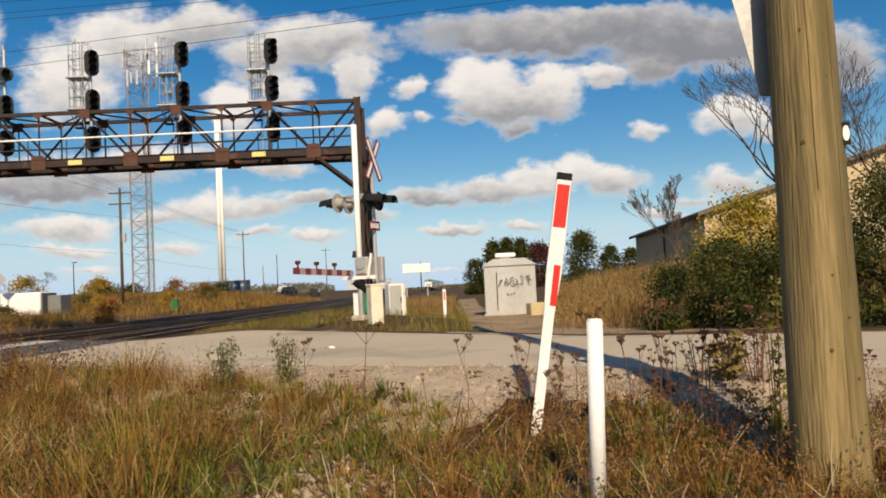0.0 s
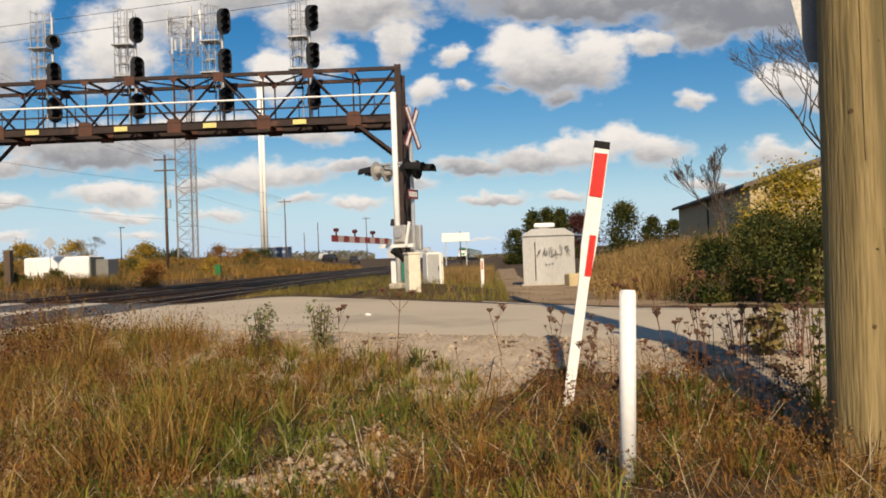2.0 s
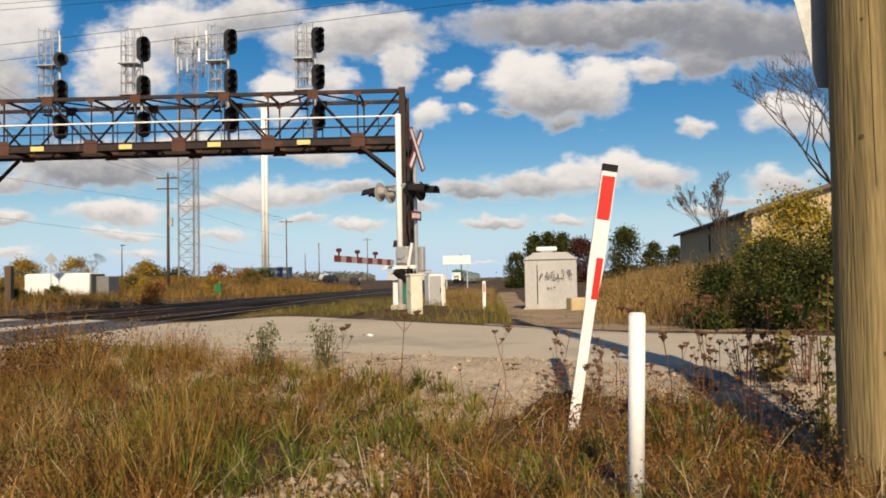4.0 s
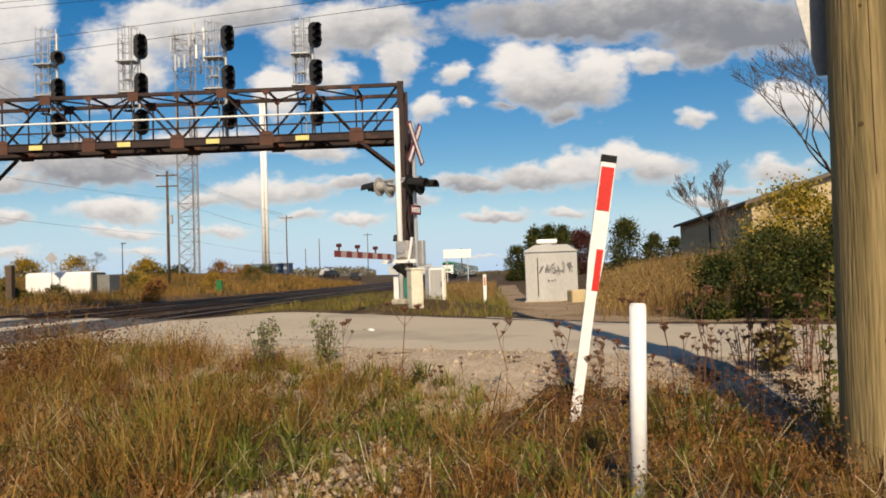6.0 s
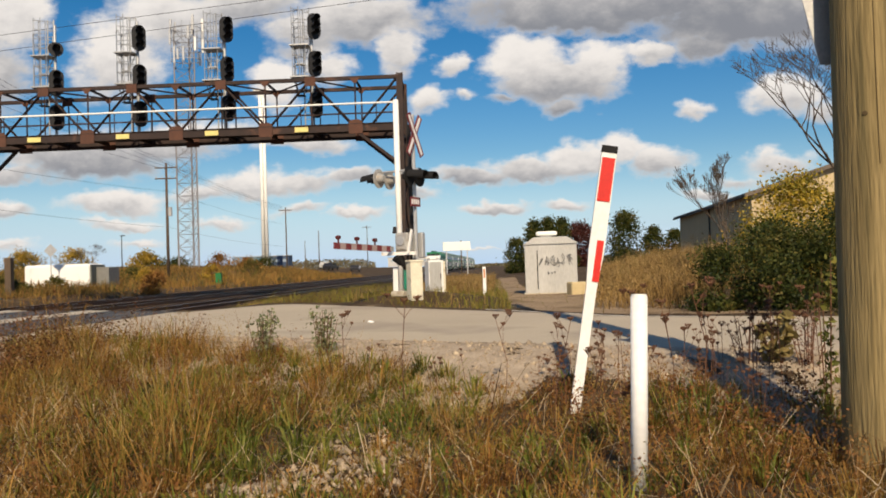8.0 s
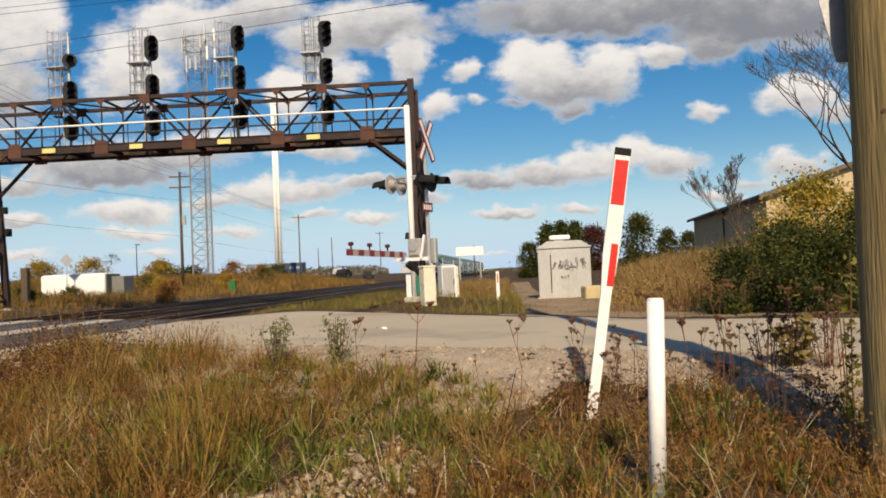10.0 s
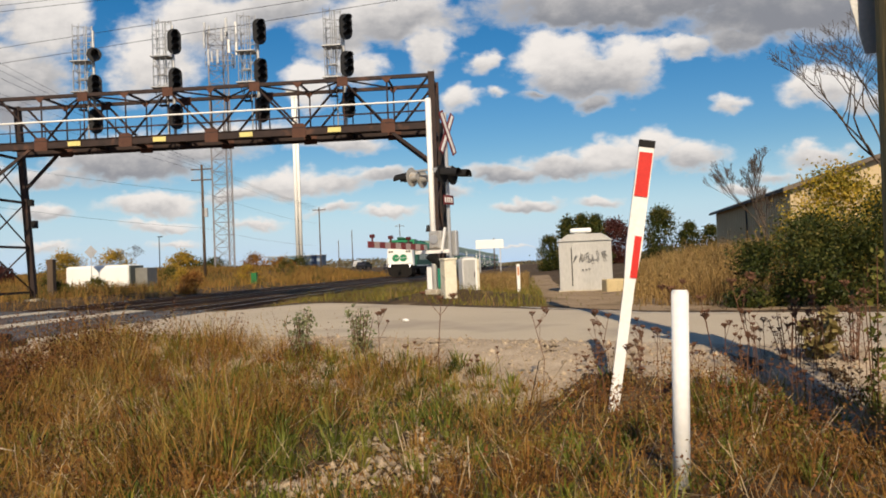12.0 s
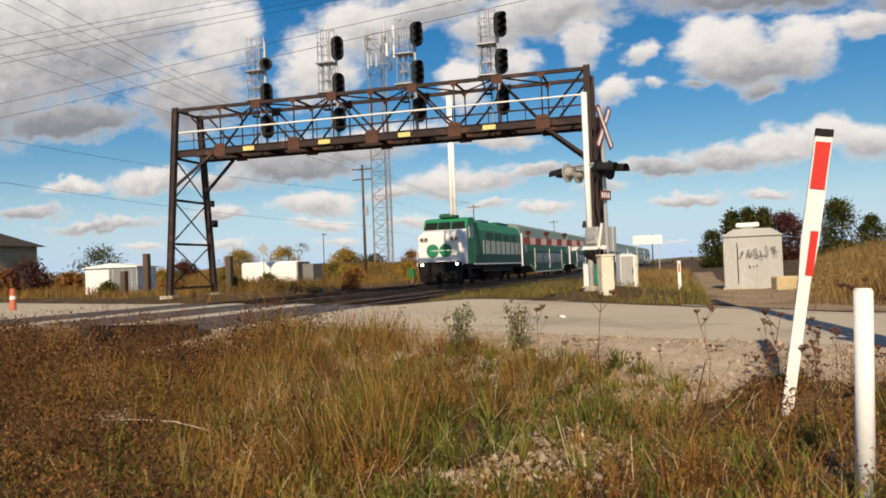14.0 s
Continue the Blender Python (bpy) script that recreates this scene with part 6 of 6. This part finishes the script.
def bogie(parent, y, n=2, gap=2.6):
    g = empty("bogie"); g.parent = parent; g.matrix_basis = pose(0, y, 0)
    part("side_frame", box(box(box(B(), (-1.05, 0, .62), (.16, gap + 1.1, .3), bevel=.05), (1.05, 0, .62), (.16, gap + 1.1, .3), bevel=.05), (0, 0, .7), (2.0, .5, .3)), TBLACK, g)
    for k in (-.5, .5):
        w = B(); tube(w, (-.82, k * gap, .48), (-.68, k * gap, .48), .48, seg=22); tube(w, (.68, k * gap, .48), (.82, k * gap, .48), .48, seg=22); tube(w, (-.8, k * gap, .48), (.8, k * gap, .48), .09, seg=8)
        part("wheelset", w, TBLACK, g)


def locomotive():
    e = empty("locomotive", label="green and white diesel locomotive with lit headlamps", category="locomotive")
    W = 1.53
    sec = [(-W, 1.35), (W, 1.35), (W, 3.75), (1.25, 4.3), (.8, 4.45), (-.8, 4.45), (-1.25, 4.3), (-W, 3.75)]
    part("body", prism(B(), sec, 2.9, 17.4), TGREEN, e, "green carbody")
    # nose: chamfered white front
    nb = B()
    rings = [(0, .98, 1.18, 1.55, 3.45), (.07, 1.12, 1.24, 1.5, 3.52), (1.25, W + .01, W + .01, 1.4, 3.72)]
    vv = []
    for y, xt, xb, z0, z1 in rings:
        vv.append([nb.verts.new(c) for c in ((-xb - .25 if y < .2 else -xb, y, z0), (xb + .25 if y < .2 else xb, y, z0), (xt + .35 if y < .2 else xt, y, z1 - .28), (xt, y, z1), (-xt, y, z1), (-xt - .35 if y < .2 else -xt, y, z1 - .28))])
    nb.faces.new(vv[0])
    for a, b in zip(vv, vv[1:]):
        for i in range(6):
            nb.faces.new((a[i], a[(i + 1) % 6], b[(i + 1) % 6], b[i]))
    nb.faces.new(vv[-1][::-1])
    part("nose", nb, TWHITE, e, "white chamfered nose")
    # cab with sloping windscreen
    cb = B(); prism(cb, [(1.2, 3.55), (1.55, 4.18), (1.75, 4.42), (2.4, 4.52), (3.0, 4.5), (3.0, 1.4), (1.2, 1.4)], -W + .01, W - .01, "x"); part("cab", cb, TGREEN, e, "green cab")
    for x0, x1 in ((-1.42, -.55), (-.46, .40), (.50, 1.42)):
        wv = B(); vs = [wv.verts.new(c) for c in ((x0, 1.17, 3.62), (x1, 1.17, 3.62), (x1 * .95, 1.45, 4.2), (x0 * .95, 1.45, 4.2))]; wv.faces.new(vs)
        r = bmesh.ops.extrude_face_region(wv, geom=wv.faces[:]); bmesh.ops.translate(wv, verts=[v for v in r["geom"] if isinstance(v, bmesh.types.BMVert)], vec=(0, -.03, .012))
        part("windscreen", wv, TGLASS, e, "dark windscreen pane")
    for s in (-1, 1):
        part("side_window", box(B(), (s * W, 2.25, 3.5), (.03, .9, .75), bevel=.008), TGLASS, e)
        part("window_frame", box(B(), (s * (W + .012), 1.72, 3.5), (.03, .07, .8)), TWHITE, e)
        part("marker_housing", box(B(), (s * 1.03, -.02, 3.05), (.58, .08, .30), bevel=.06), TGREY, e, "grey number and marker lamp housing")
        for k in (-.14, .14):
            part("marker_lamp", tube(B(), (s * 1.03 + k, -.075, 3.05), (s * 1.03 + k, -.05, 3.05), .1, seg=14), LAMPGLASS, e)
        part("ditch_light", tube(B(), (s * 1.18, -.14, 1.42), (s * 1.18, -.08, 1.42), .095, seg=16), HEADLAMP, e, "lit headlamp")
        part("handrail", tube(B(), (s * 1.56, -.02, 1.3), (s * 1.56, .1, 2.4), .025, seg=6), TWHITE, e)
        # emblem of two green discs, one each side of the middle
        dsc = part("emblem_disc", tube(B(), (s * .44 - .02, -.028, 2.3), (s * .44 - .02, -.008, 2.3), .43, seg=32), TGREEN, e, "round green emblem")
        part("emblem_bar", box(B(), (s * .44 + (.12 if s < 0 else -.02), -.034, 2.3), (.5 if s < 0 else .84, .008, .05)), TWHITE, dsc)
        # side panels
        part("white_band", box(B(), (s * (W + .008), 11.2, 2.55), (.02, 12.0, .95)), TGREY, e, "pale grey side band")
        for k in range(8):
            part("side_rib", box(B(), (s * (W + .024), 5.6 + k * 1.55, 2.55), (.03, .22, .95)), TDARK, e)
        part("green_band", box(B(), (s * (W + .012), 10.2, 1.68), (.03, 14.2, .72)), TDARK, e)
        part("sill_stripe", box(B(), (s * (W + .02), 10.0, 1.37), (.03, 14.6, .09)), TWHITE, e, "white sill stripe")
        part("skirt", box(B(), (s * (W - .06), 9.6, 1.05), (.06, 9.0, .5)), TBLACK, e)
        st = B(); prism(st, [(2.95, 4.2), (3.6, 4.2), (5.2, 1.5), (4.2, 1.5)], s * (W + .004), s * (W + .026), "x"); part("slanting_stripe", st, TDARK, e, "dark green slanting stripe")
        for k in range(4):
            part("side_grille", box(B(), (s * (W + .01), 7 + k * 2.6, 3.35), (.03, 1.9, .5), bevel=.01), TDARK, e)
        part("steps", box(box(B(), (s * 1.4, 1.8, .9), (.16, .5, .9)), (s * 1.35, 1.8, .5), (.3, .6, .06)), TBLACK, e)
    part("pilot", prism(B(), [(-1.5, 1.5), (1.5, 1.5), (1.35, .35), (.9, .12), (-.9, .12), (-1.35, .35)], -.12, .35), TBLACK, e, "black snowplough pilot")
    part("coupler", box(box(B(), (0, -.35, .85), (.22, .6, .22), bevel=.04), (0, -.62, .85), (.34, .16, .36), bevel=.05), TBLACK, e)
    for dx in (-.55, .55):
        part("air_hose", tube(B(), (dx, -.15, 1.1), (dx, -.3, .45), .03, seg=6), TBLACK, e)
    part("anticlimber", box(B(), (0, -.05, 1.53), (2.7, .3, .1), bevel=.02), TBLACK, e)
    part("underframe", box(B(), (0, 9, 1.2), (2.9, 16.6, .35)), TBLACK, e)
    part("fuel_tank", box(B(), (0, 9, .68), (2.7, 4.4, .85), bevel=.15), TBLACK, e)
    for y0, sz in ((14.5, (1.5, 3.6, .2)), (9.5, (1.1, 2.2, .22)), (5.6, (.8, 1.0, .3))):
        part("roof_fan", box(B(), (0, y0, 4.57), sz, bevel=.05), TDARK, e)
    part("cab_cooler", box(box(B(), (0, 2.3, 4.62), (1.2, .8, .2), bevel=.05), (-.2, 2.0, 4.76), (.7, .12, .1), bevel=.03), TDARK, e)
    bogie(e, 3.4); bogie(e, 14.4)
    return e


def coach():
    e = empty("bilevel_coach", label="green and white double-deck passenger coach", category="railway coach", group="coaches of the train")
    Lc, W = 25.4, 1.49
    lower = [(.1, 1.15), (3.4, 1.15), (5.4, .48), (Lc - 5.4, .48), (Lc - 3.4, 1.15), (Lc - .1, 1.15), (Lc - .1, 3.0), (.1, 3.0)]
    part("lower_body", prism(B(), lower, -W, W, "x"), TGREEN, e)
    sec = [(-W, 3.0), (W, 3.0), (W, 3.6), (1.18, 4.55), (.7, 4.8), (-.7, 4.8), (-1.18, 4.55), (-W, 3.6)]
    part("upper_body", prism(B(), sec, .1, Lc - .1), mat("grey-green coach roof", (.20, .27, .23), (.16, .22, .19), .6, 0, .8, 20, .03), e, "grey upper body with sloping sides")
    for s in (-1, 1):
        for k, (y0, y1) in enumerate(((5.6, 9.2), (9.5, 12.6), (12.9, 16), (16.3, 19.8))):
            part("lower_window", box(B(), (s * (W + .006), (y0 + y1) / 2, 1.8), (.04, y1 - y0, .95), bevel=.01), TGLASS, e)
        gb = B(); prism(gb, [(.2, 1.2), (3.4, 1.2), (5.4, .56), (Lc - 5.4, .56), (Lc - 3.4, 1.2), (Lc - .2, 1.2), (Lc - .2, 2.5), (.2, 2.5)], s * W, s * (W + .012), "x"); part("green_band", gb, TDARK, e, "dark green lower band")
        stripe = B(); beam(stripe, (s * (W + .02), 5.4, .52), (s * (W + .02), Lc - 5.4, .52), .03, .08)
        for ya, yb in ((3.4, 5.4), (Lc - 3.4, Lc - 5.4)):
            beam(stripe, (s * (W + .02), ya, 1.18), (s * (W + .02), yb, .52), .03, .08)
        part("sill_stripe", stripe, TWHITE, e, "white sill stripe")
        part("upper_windows", box(B(), (s * (W + .006), Lc / 2, 3.3), (.03, Lc - 4.4, .55), bevel=.01), TGLASS, e)
        part("green_band", box(B(), (s * (W + .004), Lc / 2, 2.85), (.02, Lc - 1.2, .22)), TGREEN, e)
        for y in (5.3, 12.75, 20.1):
            part("door_post", box(B(), (s * (W + .02), y, 1.75), (.06, .11, 1.9)), TWHITE, e)
        for y in (1.5, Lc - 1.5):
            part("end_window", box(B(), (s * (W + .008), y, 2.6), (.03, .8, .7), bevel=.01), TGLASS, e)
        for y in (.12, Lc - .12):
            part("corner_post", box(B(), (s * (W - .02), y, 2.5), (.14, .2, 2.8), bevel=.03), TWHITE, e)
    part("gangway", box(box(B(), (0, -.12, 2.3), (1.0, .5, 2.1)), (0, Lc + .12, 2.3), (1.0, .5, 2.1)), TBLACK, e)
    part("underframe", box(B(), (0, Lc / 2, .8), (2.5, Lc - 1, .5)), TBLACK, e)
    bogie(e, 2.9, gap=2.4); bogie(e, Lc - 2.9, gap=2.4)
    return e


LOCO = locomotive()
COACH = [coach()]
for _ in range(6):
    COACH.append(copy_thing(COACH[0], Matrix()))


def motions():
    # the train comes down the middle track at a steady pace
    times = [0, 2, 4, 6, 8, 9, 10, 11, 11.5, 12, 12.5, 13, 13.3, 13.6, 13.8, 13.9, 14]
    for i, ob in enumerate([LOCO] + COACH):
        back = 0 if i == 0 else 18.0 + 25.9 * (i - 1)
        rows = []
        for t in times:
            y = 50.0 + 21.0 * (14 - t) + back
            rows.append((t, pose(-13.8 + .045 * (y - 50), y, RAIL_Z + .004, 0, 0, -2.58)))
        walk(ob, rows)


motions()
